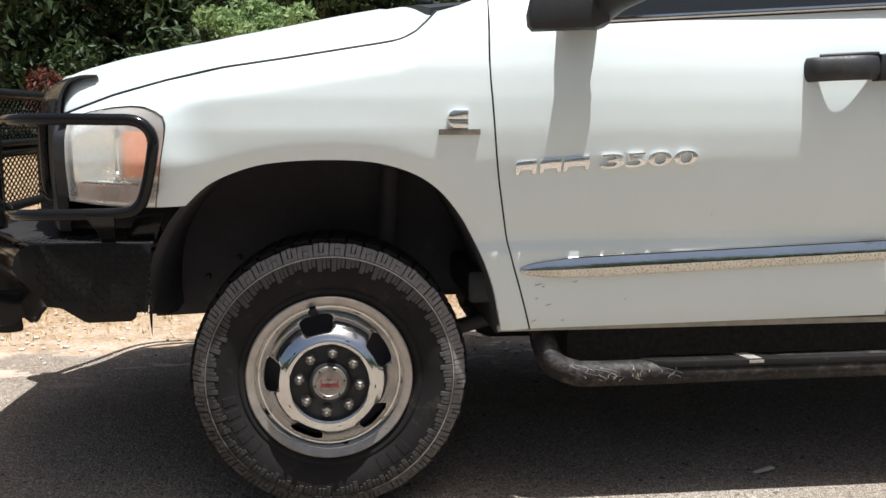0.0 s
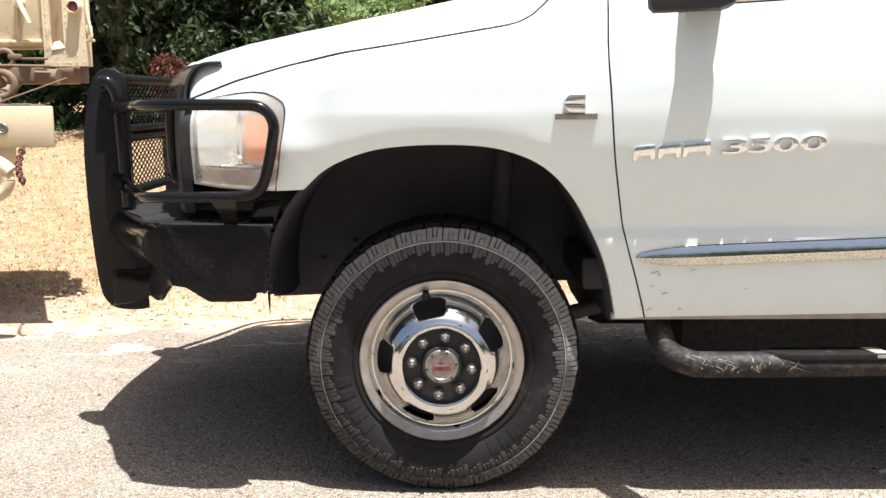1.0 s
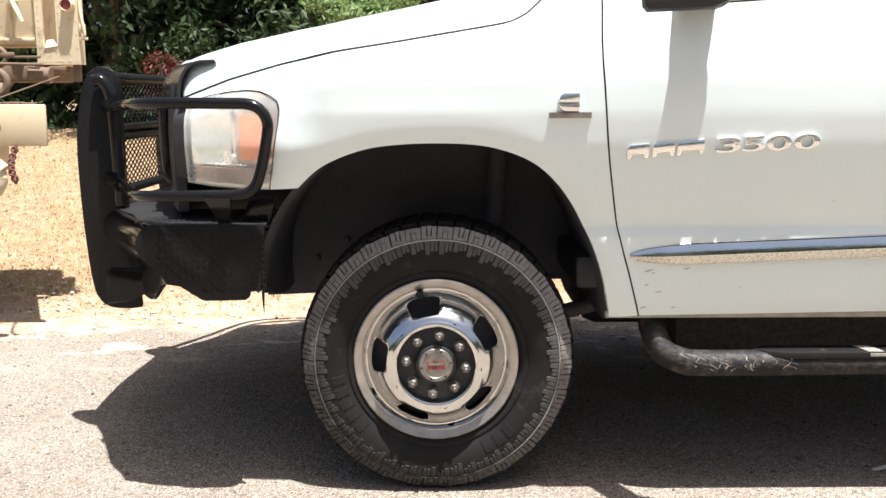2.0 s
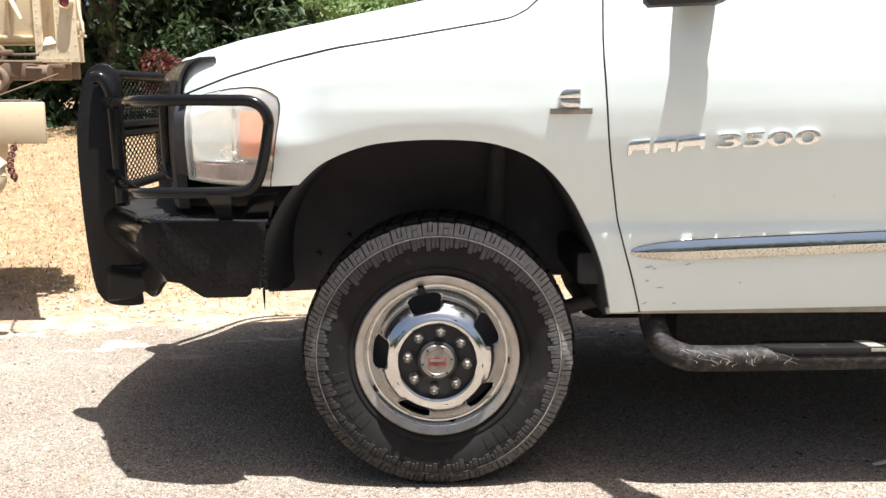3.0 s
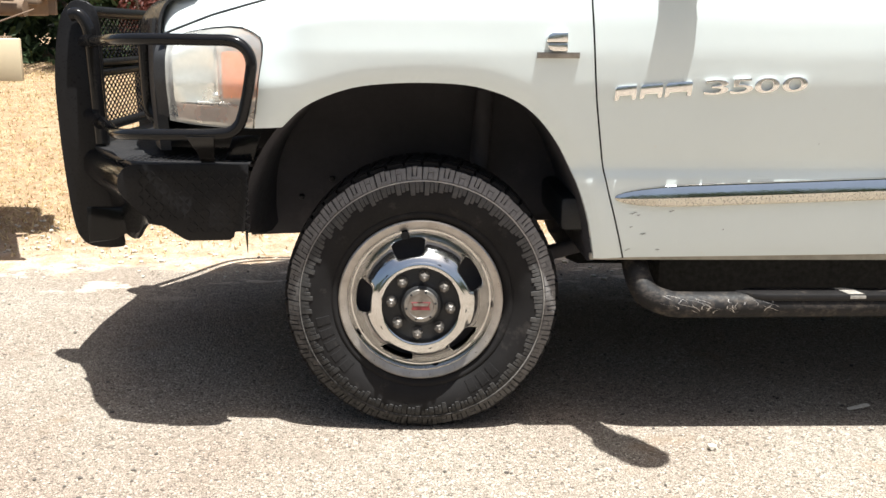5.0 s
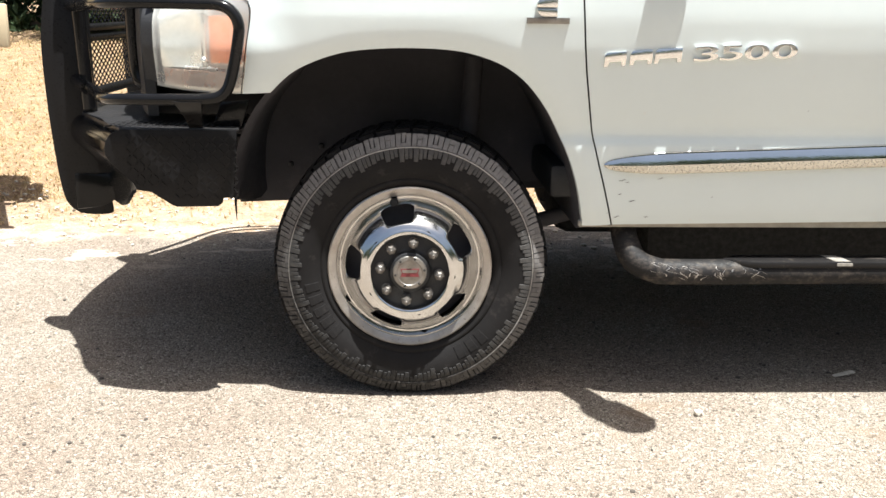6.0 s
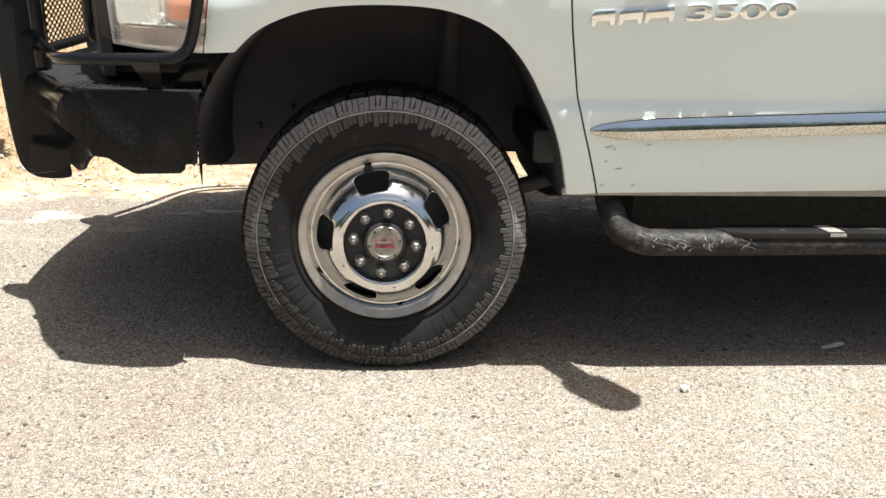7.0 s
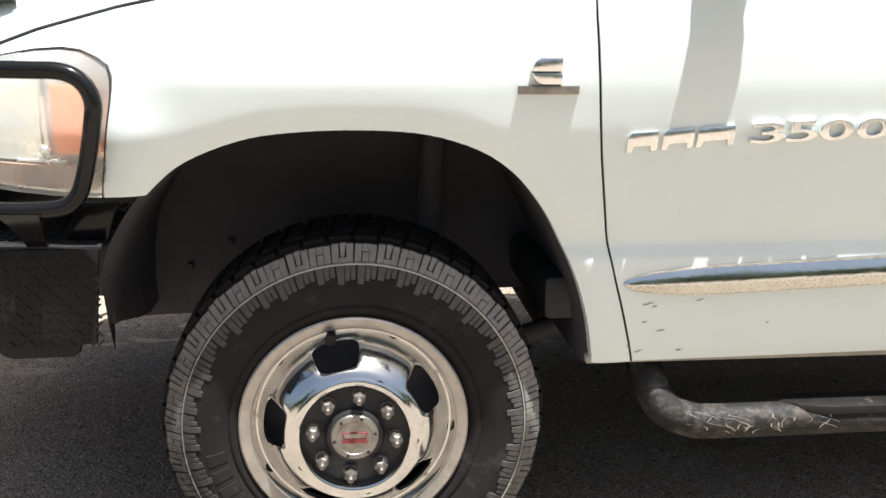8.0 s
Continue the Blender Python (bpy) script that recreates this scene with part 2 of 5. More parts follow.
def ground_material():
    """Old chip-sealed asphalt with a ragged edge, giving way to dry, stony soil."""
    m = bpy.data.materials.new("asphalt_and_dry_soil")
    m.use_nodes = True
    nt = m.node_tree
    b = nt.nodes["Principled BSDF"]
    geo = nt.nodes.new("ShaderNodeNewGeometry")
    chips = nt.nodes.new("ShaderNodeTexVoronoi")
    chips.inputs["Scale"].default_value = 145.0
    nt.links.new(geo.outputs["Position"], chips.inputs["Vector"])
    sep = nt.nodes.new("ShaderNodeSeparateColor")
    nt.links.new(chips.outputs["Color"], sep.inputs["Color"])
    stone = ramp(nt, sep.outputs["Red"], [(0.0, (0.10, 0.084, 0.070)), (0.07, (0.265, 0.229, 0.186)), (0.5, (0.352, 0.306, 0.250)), (0.85, (0.415, 0.362, 0.296)), (1.0, (0.56, 0.505, 0.42))])
    gaps = nt.nodes.new("ShaderNodeTexVoronoi")
    gaps.feature = "DISTANCE_TO_EDGE"
    gaps.inputs["Scale"].default_value = 145.0
    nt.links.new(geo.outputs["Position"], gaps.inputs["Vector"])
    tar = ramp(nt, gaps.outputs["Distance"], [(0.03, (0.9, 0.9, 0.9)), (0.10, (0, 0, 0))])
    asphalt = mix(nt, tar, stone, (0.085, 0.070, 0.060))
    wide = ramp(nt, noise_node(nt, 1.3, 5.0, 0.6), [(0.35, (0.86, 0.80, 0.78)), (0.65, (1.0, 1.0, 1.0))])
    asphalt = mix(nt, 1.0, asphalt, wide, "MULTIPLY")
    stain = ramp(nt, noise_node(nt, 2.2, 6.0, 0.7), [(0.60, (0, 0, 0)), (0.72, (0.5, 0.5, 0.5))])
    asphalt = mix(nt, stain, asphalt, (0.24, 0.16, 0.10))
    soil = ramp(nt, noise_node(nt, 5.0, 8.0, 0.7), [(0.3, (0.275, 0.178, 0.108)), (0.5, (0.365, 0.258, 0.163)), (0.7, (0.465, 0.36, 0.24))])
    soil = mix(nt, ramp(nt, noise_node(nt, 38.0, 4.0, 0.7), [(0.58, (0, 0, 0)), (0.68, (1, 1, 1))]), soil, (0.54, 0.44, 0.33))
    grain = ramp(nt, noise_node(nt, 95.0, 3.0, 0.7), [(0.35, (0.48, 0.45, 0.44)), (0.65, (1.25, 1.23, 1.21))])
    soil = mix(nt, 1.0, soil, grain, "MULTIPLY")
    bare = ramp(nt, noise_node(nt, 17.0, 5.0, 0.7), [(0.52, (0, 0, 0)), (0.62, (0.75, 0.75, 0.75))])
    soil = mix(nt, bare, soil, (0.25, 0.155, 0.088))
    xyz = nt.nodes.new("ShaderNodeSeparateXYZ")
    nt.links.new(geo.outputs["Position"], xyz.inputs["Vector"])
    # pale sand washed over the edge of the asphalt in thin streaks
    band = nt.nodes.new("ShaderNodeMapRange")
    band.inputs["From Min"].default_value = 1.15
    band.inputs["From Max"].default_value = 1.75
    nt.links.new(xyz.outputs["Y"], band.inputs["Value"])
    wash = ramp(nt, noise_node(nt, 4.2, 8.0, 0.66, (0.7, 1.25, 1.0)), [(0.56, (0, 0, 0)), (0.59, (0.85, 0.85, 0.85))])
    wash = mix(nt, 1.0, wash, band.outputs["Result"], "MULTIPLY")
    asphalt = mix(nt, wash, asphalt, (0.56, 0.465, 0.37))
    # cream dust and crumbled seal on the soil beside the road
    near = nt.nodes.new("ShaderNodeMapRange")
    near.inputs["From Min"].default_value = 3.1
    near.inputs["From Max"].default_value = 2.0
    nt.links.new(xyz.outputs["Y"], near.inputs["Value"])
    dust = ramp(nt, noise_node(nt, 6.0, 8.0, 0.7), [(0.42, (0.15, 0.15, 0.15)), (0.56, (0.9, 0.9, 0.9))])
    dust = mix(nt, 1.0, dust, near.outputs["Result"], "MULTIPLY")
    speck = ramp(nt, noise_node(nt, 70.0, 4.0, 0.7), [(0.38, (0.34, 0.265, 0.208)), (0.6, (0.56, 0.465, 0.37))])
    soil = mix(nt, dust, soil, speck)
    edge = nt.nodes.new("ShaderNodeMath")
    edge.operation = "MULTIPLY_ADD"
    nt.links.new(noise_node(nt, 1.7, 7.0, 0.65), edge.inputs[0])
    edge.inputs[1].default_value = 1.9
    skew = nt.nodes.new("ShaderNodeMath")
    skew.operation = "MULTIPLY_ADD"
    nt.links.new(xyz.outputs["X"], skew.inputs[0])
    skew.inputs[1].default_value = -0.22
    nt.links.new(xyz.outputs["Y"], skew.inputs[2])
    nt.links.new(skew.outputs[0], edge.inputs[2])
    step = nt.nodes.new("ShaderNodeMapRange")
    step.inputs["From Min"].default_value = 3.15
    step.inputs["From Max"].default_value = 3.25
    nt.links.new(edge.outputs[0], step.inputs["Value"])
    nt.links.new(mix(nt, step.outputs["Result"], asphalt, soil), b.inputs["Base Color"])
    b.inputs["Roughness"].default_value = 0.92
    b.inputs["Specular IOR Level"].default_value = 0.08
    bp = nt.nodes.new("ShaderNodeBump")
    bp.inputs["Strength"].default_value = 0.9
    bp.inputs["Distance"].default_value = 0.004
    bp.invert = True
    nt.links.new(chips.outputs["Distance"], bp.inputs["Height"])
    nt.links.new(bp.outputs["Normal"], b.inputs["Normal"])
    return m


GROUND = ground_material()


# ---- mesh helpers ----
def part(name, bm, material, parent=None, label="", smooth=True, kind="", sharp=38):
    """Links a bmesh, in world places, as one mesh object under a thing or a part."""
    me = bpy.data.meshes.new(name)
    bmesh.ops.recalc_face_normals(bm, faces=bm.faces[:])
    bm.to_mesh(me)
    bm.free()
    if smooth:
        me.polygons.foreach_set("use_smooth", [True] * len(me.polygons))
        me.set_sharp_from_angle(angle=radians(sharp))
    me.materials.append(material)
    ob = new(name, me)
    if parent:
        ob.parent = parent
        ob.matrix_parent_inverse = Matrix.Translation(-parent.location)
    if label:
        ob["label"] = label
    if kind:
        ob["kind"] = kind
    return ob


def thing(name, at, label, category, group="", kind=""):
    ob = new(name)
    ob.location = at
    ob.empty_display_size = 0.1
    return tagged(ob, label, category, group, kind)


def patch(rows, back=None):
    """Quads through rows of points; back: a shift by which the border is turned in, for thickness."""
    bm = bmesh.new()
    vs = [[bm.verts.new(p) for p in row] for row in rows]
    for a, b in zip(vs, vs[1:]):
        for i in range(len(a) - 1):
            bm.faces.new((a[i], a[i + 1], b[i + 1], b[i]))
    bmesh.ops.remove_doubles(bm, verts=bm.verts[:], dist=1e-5)
    if back is not None:
        edges = [e for e in bm.edges if e.is_boundary]
        out = bmesh.ops.extrude_edge_only(bm, edges=edges)
        for v in out["geom"]:
            if isinstance(v, bmesh.types.BMVert):
                v.co += Vector(back)
    return bm


def curve_points(keys, n, closed=False):
    """Points of a smooth curve through the keys (Catmull-Rom), n to each span."""
    pts = [Vector(k) for k in keys]
    k = len(pts)
    out = []
    for i in range(k if closed else k - 1):
        if closed:
            a, b, c, d = (pts[(i + o) % k] for o in (-1, 0, 1, 2))
        else:
            a, b, c, d = pts[max(i - 1, 0)], pts[i], pts[i + 1], pts[min(i + 2, k - 1)]
        for s in range(n):
            t = s / n
            out.append(0.5 * ((2 * b) + (c - a) * t + (2 * a - 5 * b + 4 * c - d) * t * t + (3 * b - 3 * c + d - a) * t ** 3))
    if not closed:
        out.append(pts[-1])
    return out


def even(points, n):
    """n points at even steps along a line of points."""
    pts = [Vector(p) for p in points]
    run = [0.0]
    for a, b in zip(pts, pts[1:]):
        run.append(run[-1] + (b - a).length)
    out = []
    for s in np.linspace(0, run[-1], n):
        i = min(max(int(np.searchsorted(run, s)) - 1, 0), len(pts) - 2)
        f = (s - run[i]) / max(run[i + 1] - run[i], 1e-9)
        out.append(pts[i].lerp(pts[i + 1], min(max(f, 0), 1)))
    return out


def tube(bm, points, radius, n=14, flat=1.0):
    """A closed round tube along points; radius may be a list."""
    pts = [Vector(p) for p in points]
    side = None
    rings = []
    for i, p in enumerate(pts):
        t = (pts[min(i + 1, len(pts) - 1)] - pts[max(i - 1, 0)]).normalized()
        if side is None:
            side = t.cross(Vector((0, 0, 1)) if abs(t.z) < 0.9 else Vector((0, 1, 0))).normalized()
        side = (side - t * side.dot(t)).normalized()
        up = t.cross(side)
        r = radius[i] if isinstance(radius, (list, tuple)) else radius
        rings.append([bm.verts.new(p + side * r * math.cos(2 * math.pi * k / n) + up * r * flat * math.sin(2 * math.pi * k / n)) for k in range(n)])
    for a, b in zip(rings, rings[1:]):
        for k in range(n):
            bm.faces.new((a[k], a[(k + 1) % n], b[(k + 1) % n], b[k]))
    bm.faces.new(rings[0])
    bm.faces.new(rings[-1])
    return bm


def lathe(bm, profile, centre, n=96, close=False):
    """Turns a profile of (radius, y) about the y axis through the centre."""
    rings = []
    for r, y in profile:
        rings.append([bm.verts.new((centre[0] + r * math.sin(2 * math.pi * k / n), centre[1] + y, centre[2] + r * math.cos(2 * math.pi * k / n))) for k in range(n)])
    pairs = list(zip(rings, rings[1:])) + ([(rings[-1], rings[0])] if close else [])
    for a, b in pairs:
        for k in range(n):
            bm.faces.new((a[k], a[(k + 1) % n], b[(k + 1) % n], b[k]))
    return bm


def box(bm, centre, size, bevel=0.0, turn=None, seg=2):
    m = Matrix.Translation(centre) @ (turn or Matrix.Identity(4)) @ Matrix.Diagonal((*size, 1))
    made = bmesh.ops.create_cube(bm, size=1.0, matrix=m)
    if bevel:
        edges = {e for v in made["verts"] for e in v.link_edges}
        bmesh.ops.bevel(bm, geom=list(edges), offset=bevel, segments=seg, affect="EDGES", profile=0.5)
    return bm


def plate(bm, outline, axis, lo, hi, bevel=0.0):
    """A flat plate: an outline in the plane across the axis, from lo to hi along it."""
    def at(p, d):
        a, b = p
        return {"x": (d, a, b), "y": (a, d, b), "z": (a, b, d)}[axis]
    low = [bm.verts.new(at(p, lo)) for p in outline]
    high = [bm.verts.new(at(p, hi)) for p in outline]
    k = len(outline)
    faces = [bm.faces.new(low), bm.faces.new(high[::-1])]
    for i in range(k):
        faces.append(bm.faces.new((low[i], low[(i + 1) % k], high[(i + 1) % k], high[i])))
    if bevel:
        edges = list(faces[0].edges) + list(faces[1].edges)
        bmesh.ops.bevel(bm, geom=edges, offset=bevel, segments=2, affect="EDGES", profile=0.5)
    return bm


# ---- the ground ----
def bank(y):
    """The soil rises gently away from the road."""
    t = min(max((y - 3.2) / 12.0, 0.0), 1.0)
    return 0.85 * t * t * (3 - 2 * t) * 0.5 + 0.42 * t


def build_ground():
    xs = np.concatenate(([-600, -200, -80, -35, -18, -12], np.linspace(-9, 7, 161), [10, 16, 35, 80, 200, 600]))
    ys = np.concatenate(([-600, -200, -80, -35, -16, -9], np.linspace(-5, 13, 181), [16, 22, 35, 80, 200, 600]))
    bm = bmesh.new()
    rows = []
    for y in ys:
        row = []
        for x in xs:
            rough = min(max((y - 1.9) / 1.2, 0), 1)
            z = 0.05 * rough * (noise.noise((x * 0.9, y * 0.9, 3.0)) + 0.45 * noise.noise((x * 4, y * 4, 7.0))) * (1 if abs(x) < 20 and y < 30 else 0)
            row.append(bm.verts.new((x, y, z + bank(y))))
        rows.append(row)
    for a, b in zip(rows, rows[1:]):
        for i in range(len(a) - 1):
            bm.faces.new((a[i], a[i + 1], b[i + 1], b[i]))
    ob = part("ground", bm, GROUND)
    tagged(ob, "pale worn chip-sealed asphalt fading into dry stony soil", "ground", kind="structure")


build_ground()

# ---- the pickup truck ----
MID = 0.90          # the truck's middle line
HUB = 0.388         # height of the wheel centres
truck = thing("pickup_truck", (0, MID, 0), "white heavy-duty pickup truck with black grille guard parked on asphalt", "truck")

Z_KEYS = (0.45, 0.505, 0.56, 0.64, 0.700, 0.735, 0.749, 0.774, 0.80, 0.825, 0.90, 1.00, 1.08, 1.16, 1.24, 1.32, 1.38, 1.46)
Y_KEYS = (0.00, -0.016, -0.038, -0.055, -0.0632, -0.0662, -0.0664, -0.0580, -0.0635, -0.0735, -0.0945, -0.1175, -0.1285, -0.1310, -0.1265, -0.111, -0.089, -0.045)
Z_FINE = np.linspace(0.45, 1.46, 405)
Y_RAW = np.interp(Z_FINE, Z_KEYS, Y_KEYS)
KERNEL = np.exp(-np.linspace(-2, 2, 9) ** 2)
Y_FINE = np.convolve(np.pad(Y_RAW, 4, mode="edge"), KERNEL / KERNEL.sum(), mode="valid")


def side_y(x, z):
    """How far out the truck's side stands at a place along it and a height."""
    nose = min(max((-0.26 - x) / 0.14, 0.0), 1.0)
    return float(np.interp(z, Z_FINE, Y_FINE)) + 0.55 * max(0.0, -0.28 - x) ** 2 + 0.20 * max(0.0, z - 0.99) * nose * nose * (3 - 2 * nose)


def ease(t):
    t = min(max(t, 0.0), 1.0)
    return t * t * (3 - 2 * t)


HOOD_X = (-0.70, -0.67, -0.55, -0.40, -0.25, -0.10, 0.05, 0.165, 0.202, 0.24, 0.27, 0.30)
HOOD_Z = (1.113, 1.126, 1.168, 1.209, 1.239, 1.262, 1.287, 1.306, 1.314, 1.334, 1.361, 1.392)


def hood_z(x):
    return float(np.interp(x, HOOD_X, HOOD_Z))


ARCH = [(-0.365, 0.882), (-0.312, 0.931), (-0.251, 0.963), (-0.177, 0.987), (-0.103, 0.997), (-0.014, 1.001), (0.09, 0.998), (0.164, 0.986),
        (0.241, 0.958), (0.303, 0.914), (0.357, 0.849), (0.397, 0.780), (0.434, 0.70), (0.460, 0.62), (0.474, 0.556), (0.482, 0.514)]
SEAM = [(0.434, 1.505), (0.430, 1.42), (0.427, 1.256), (0.436, 1.142), (0.451, 0.99), (0.469, 0.878), (0.494, 0.752), (0.53, 0.63), (0.562, 0.520)]


def fender_y(x, z):
    """The front fender: the side, rolled over towards the bonnet and in towards the wheel opening."""
    top = hood_z(min(max(x, -0.67), 0.28))
    roll = ease((z - (top - 0.10)) / 0.10) ** 2 * (1 - ease((x - 0.28) / 0.12))
    arch_d = min((math.hypot(x - a, z - b) for a, b in ARCH_FINE), default=1.0)
    lip = max(0.0, 1 - arch_d / 0.045) ** 2
    return side_y(x, z) + 0.055 * roll + 0.010 * lip - 0.0012 * math.exp(-((arch_d - 0.06) / 0.05) ** 2)


ARCH_FINE = [(p.x, p.y) for p in even(curve_points([(a, b, 0) for a, b in ARCH], 6), 49)]


def flip(bm):
    """The same on the other side of the truck."""
    for v in bm.verts:
        v.co.y = 2 * MID - v.co.y
    return bm


def build_fender(far=False):
    arch = [Vector((a, b, 0)) for a, b in ARCH_FINE]
    lamp = curve_points([(-0.437, 0.879, 0), (-0.425, 0.94, 0), (-0.414, 1.014, 0), (-0.402, 1.085, 0), (-0.408, 1.112, 0)], 4)
    up = even([(-0.408, 1.112, 0), (-0.408, hood_z(-0.408) - 0.003, 0)], 5)
    top = even([(x, hood_z(x) - 0.003, 0) for x in np.linspace(-0.408, 0.30, 60)], 17)
    pillar = even([(0.30, 1.389, 0), (0.355, 1.402, 0), (0.405, 1.421, 0), (0.424, 1.46, 0), (0.431, 1.50, 0)], 12)
    seam = even(curve_points([(a - 0.0026, b, 0) for a, b in SEAM], 6), 17)
    outer = []
    spans = ((lamp, 12), (up, 5), (top, 30), (pillar, 10), (seam, 60))
    for pts, n in spans:
        outer += even(pts, n + 1)[1 if outer else 0:]
    arch = even(arch, len(outer))
    rows = []
    for f in (0, 0.02, 0.045, 0.08, 0.12, 0.16, *np.linspace(0.2, 0.95, 26), 1.0):
        row = []
        for a, o in zip(arch, outer):
            p = a.lerp(o, f)
            row.append((p.x, fender_y(p.x, p.y), p.y))
        rows.append(row)
    bm = patch(rows)
    strip = []
    for f in (0, 0.2, 0.4, 0.6, 0.8, 1.0):
        row = []
        for x in np.linspace(-0.70, -0.408, 18):
            low = float(np.interp(x, (-0.70, -0.67, -0.62, -0.549, -0.495, -0.458, -0.428, -0.408), (1.098, 1.106, 1.125, 1.137, 1.141, 1.138, 1.127, 1.112)))
            z = low + f * (hood_z(x) - 0.003 - low)
            row.append((x, fender_y(x, z), z))
        strip.append(row)
    add = patch(strip)
    me = bpy.data.meshes.new("join")
    add.to_mesh(me)
    add.free()
    bm.from_mesh(me)
    bpy.data.meshes.remove(me)
    bmesh.ops.remove_doubles(bm, verts=bm.verts[:], dist=0.0015)
    out = bmesh.ops.extrude_edge_only(bm, edges=[e for e in bm.edges if e.is_boundary])
    for v in out["geom"]:
        if isinstance(v, bmesh.types.BMVert):
            v.co.y += 0.03
    return part("front_fender", flip(bm) if far else bm, WHITE, truck)


fender = build_fender()
build_fender(True)


def build_hood():
    rows = []
    vs = np.concatenate((np.linspace(0, 0.5, 26), np.linspace(0.55, 1, 12)))
    ys_half = [-0.028 + 0.928 * v for v in vs]
    ys = ys_half + [2 * MID - y for y in reversed(ys_half[:-1])]
    for u in np.linspace(0, 1, 84):
        row = []
        for y in ys:
            d = abs(y - MID) / 0.928
            front = -0.685 - 0.185 * (1 - d ** 2.2)
            back = 0.30 - 0.15 * (1 - d ** 2)
            x = front + (back - front) * (u ** 1.6)
            v = (1 - d) * 0.928
            inward = (0.25 * max(0.0, -0.28 - x) ** 2 + 0.036 * ease((-0.26 - x) / 0.14)) * d ** 3 * (1 if y < MID else -1)
            edge = hood_z(max(min(x, 0.30), -0.70)) if x > -0.70 else 1.112 + (x + 0.70) * 0.10
            rise = min((x - front) / 0.05, 1.0)
            flat = 1.302 + 0.17 * (x - 0.165)
            if x > 0.165:
                edge += (min(edge, flat) - edge) * (1 - math.exp(-v / 0.05))
            crown = (0.118 + 0.017 * ease((x + 0.35) / 0.5)) * (1 - math.exp(-v / (0.055 + 0.085 * ease((x - front) / 0.5)))) * (0.15 + 0.85 * math.sqrt(1 - (1 - rise) ** 2))
            row.append((x, y + inward, edge + 0.002 + crown))
        rows.append(row)
    return part("hood", patch(rows, (0, 0, -0.02)), WHITE, truck)


build_hood()


def build_hood_seam():
    """The dark shut line between bonnet and fender."""
    for far in (False, True):
        bm = bmesh.new()
        pts = []
        for x in np.linspace(-0.695, 0.298, 70):
            z = hood_z(x)
            pts.append((x, fender_y(x, z - 0.004) + 0.003, z + 0.0005))
        tube(bm, pts, 0.0032, 8)
        part("hood_seam", flip(bm) if far else bm, BLACK_PLASTIC, truck)


build_hood_seam()


def belt(x):
    return 1.352 + 0.052 * (x - 0.70) / 0.84


def sill(x):
    return 0.520 + 0.011 * (x - 0.56) / 0.7


def build_door(far=False):
    seam = even(curve_points([(a + 0.0026, b, 0) for a, b in SEAM], 6), 200)
    zs, xs = [p.y for p in reversed(seam)], [p.x for p in reversed(seam)]
    rows = []
    levels = np.concatenate((np.linspace(0, 0.23, 10), np.linspace(0.245, 0.34, 12), np.linspace(0.37, 1.0, 26)))
    for f in levels:
        row = []
        for g in np.linspace(0, 1, 40):
            x = 0.56 + g * (1.62 - 0.56)
            for _ in range(3):
                z = sill(x) + f * (belt(x) - sill(x))
                x0 = float(np.interp(z, zs, xs))
                x = x0 + g * (1.62 - x0)
            row.append((x, side_y(x, z), z))
        rows.append(row)
    bm = patch(rows, (0, 0.03, 0))
    return part("front_door", flip(bm) if far else bm, WHITE, truck)


door = build_door()


def build_door_corner(far=False):
    rows = []
    for z in np.linspace(1.325, 1.50, 10):
        lean = 0.9 * max(0.0, z - 1.42)
        rows.append([(x, side_y(x, min(z, 1.455)) + 0.0005, z) for x in np.linspace(0.431 + lean, 0.66 + lean * 0.6, 10)])
    bm = patch(rows, (0, 0.025, 0))
    part("door_corner", flip(bm) if far else bm, WHITE, far_door if far else door)


build_door_corner()
far_door = build_door(True)
build_door_corner(True)


def build_door_gap():
    """Dark strip added deep in the gap between door and fender, for its shade."""
    for owner in (door, far_door):
        line = even(curve_points([(a, 0, b) for a, b in SEAM], 6), 40)
        bm = tube(bmesh.new(), [(p.x, side_y(p.x, p.z) + 0.0135, p.z) for p in line], 0.0085, 8)
        part("door_seal", flip(bm) if owner is far_door else bm, FLAT_BLACK, owner)


build_door_gap()


def rear_side(far=False):
    rows = []
    for f in np.linspace(0, 1, 40):
        rows.append([(x, side_y(x, sill(1.4) + f * (belt(1.6) - sill(1.4))), sill(1.4) + f * (belt(1.6) - sill(1.4))) for x in np.linspace(1.628, 2.50, 12)])
    bm = patch(rows, (0, 0.03, 0))
    return part("rear_door", flip(bm) if far else bm, WHITE, truck)


rear_side()
rear_side(True)


def build_bed():
    for far in (False, True):
        bm = bmesh.new()
        opening = [(3.53 + 0.50 * math.cos(a), 0.52 + 0.46 * math.sin(a)) for a in np.linspace(math.pi, 0, 20)]
        plate(bm, [(2.53, 0.55)] + opening + [(4.55, 0.55), (4.58, 1.36), (2.53, 1.36)], "y", -0.10, -0.05, 0.01)
        part("bed_side", flip(bm) if far else bm, WHITE, truck)
    bm = bmesh.new()
    box(bm, (3.55, MID, 0.80), (2.0, 1.9, 0.05), 0.01)
    box(bm, (4.56, MID, 1.05), (0.05, 1.9, 0.60), 0.01)
    box(bm, (2.55, MID, 1.05), (0.05, 1.9, 0.60), 0.01)
    part("bed_floor", bm, WHITE, truck)


build_bed()


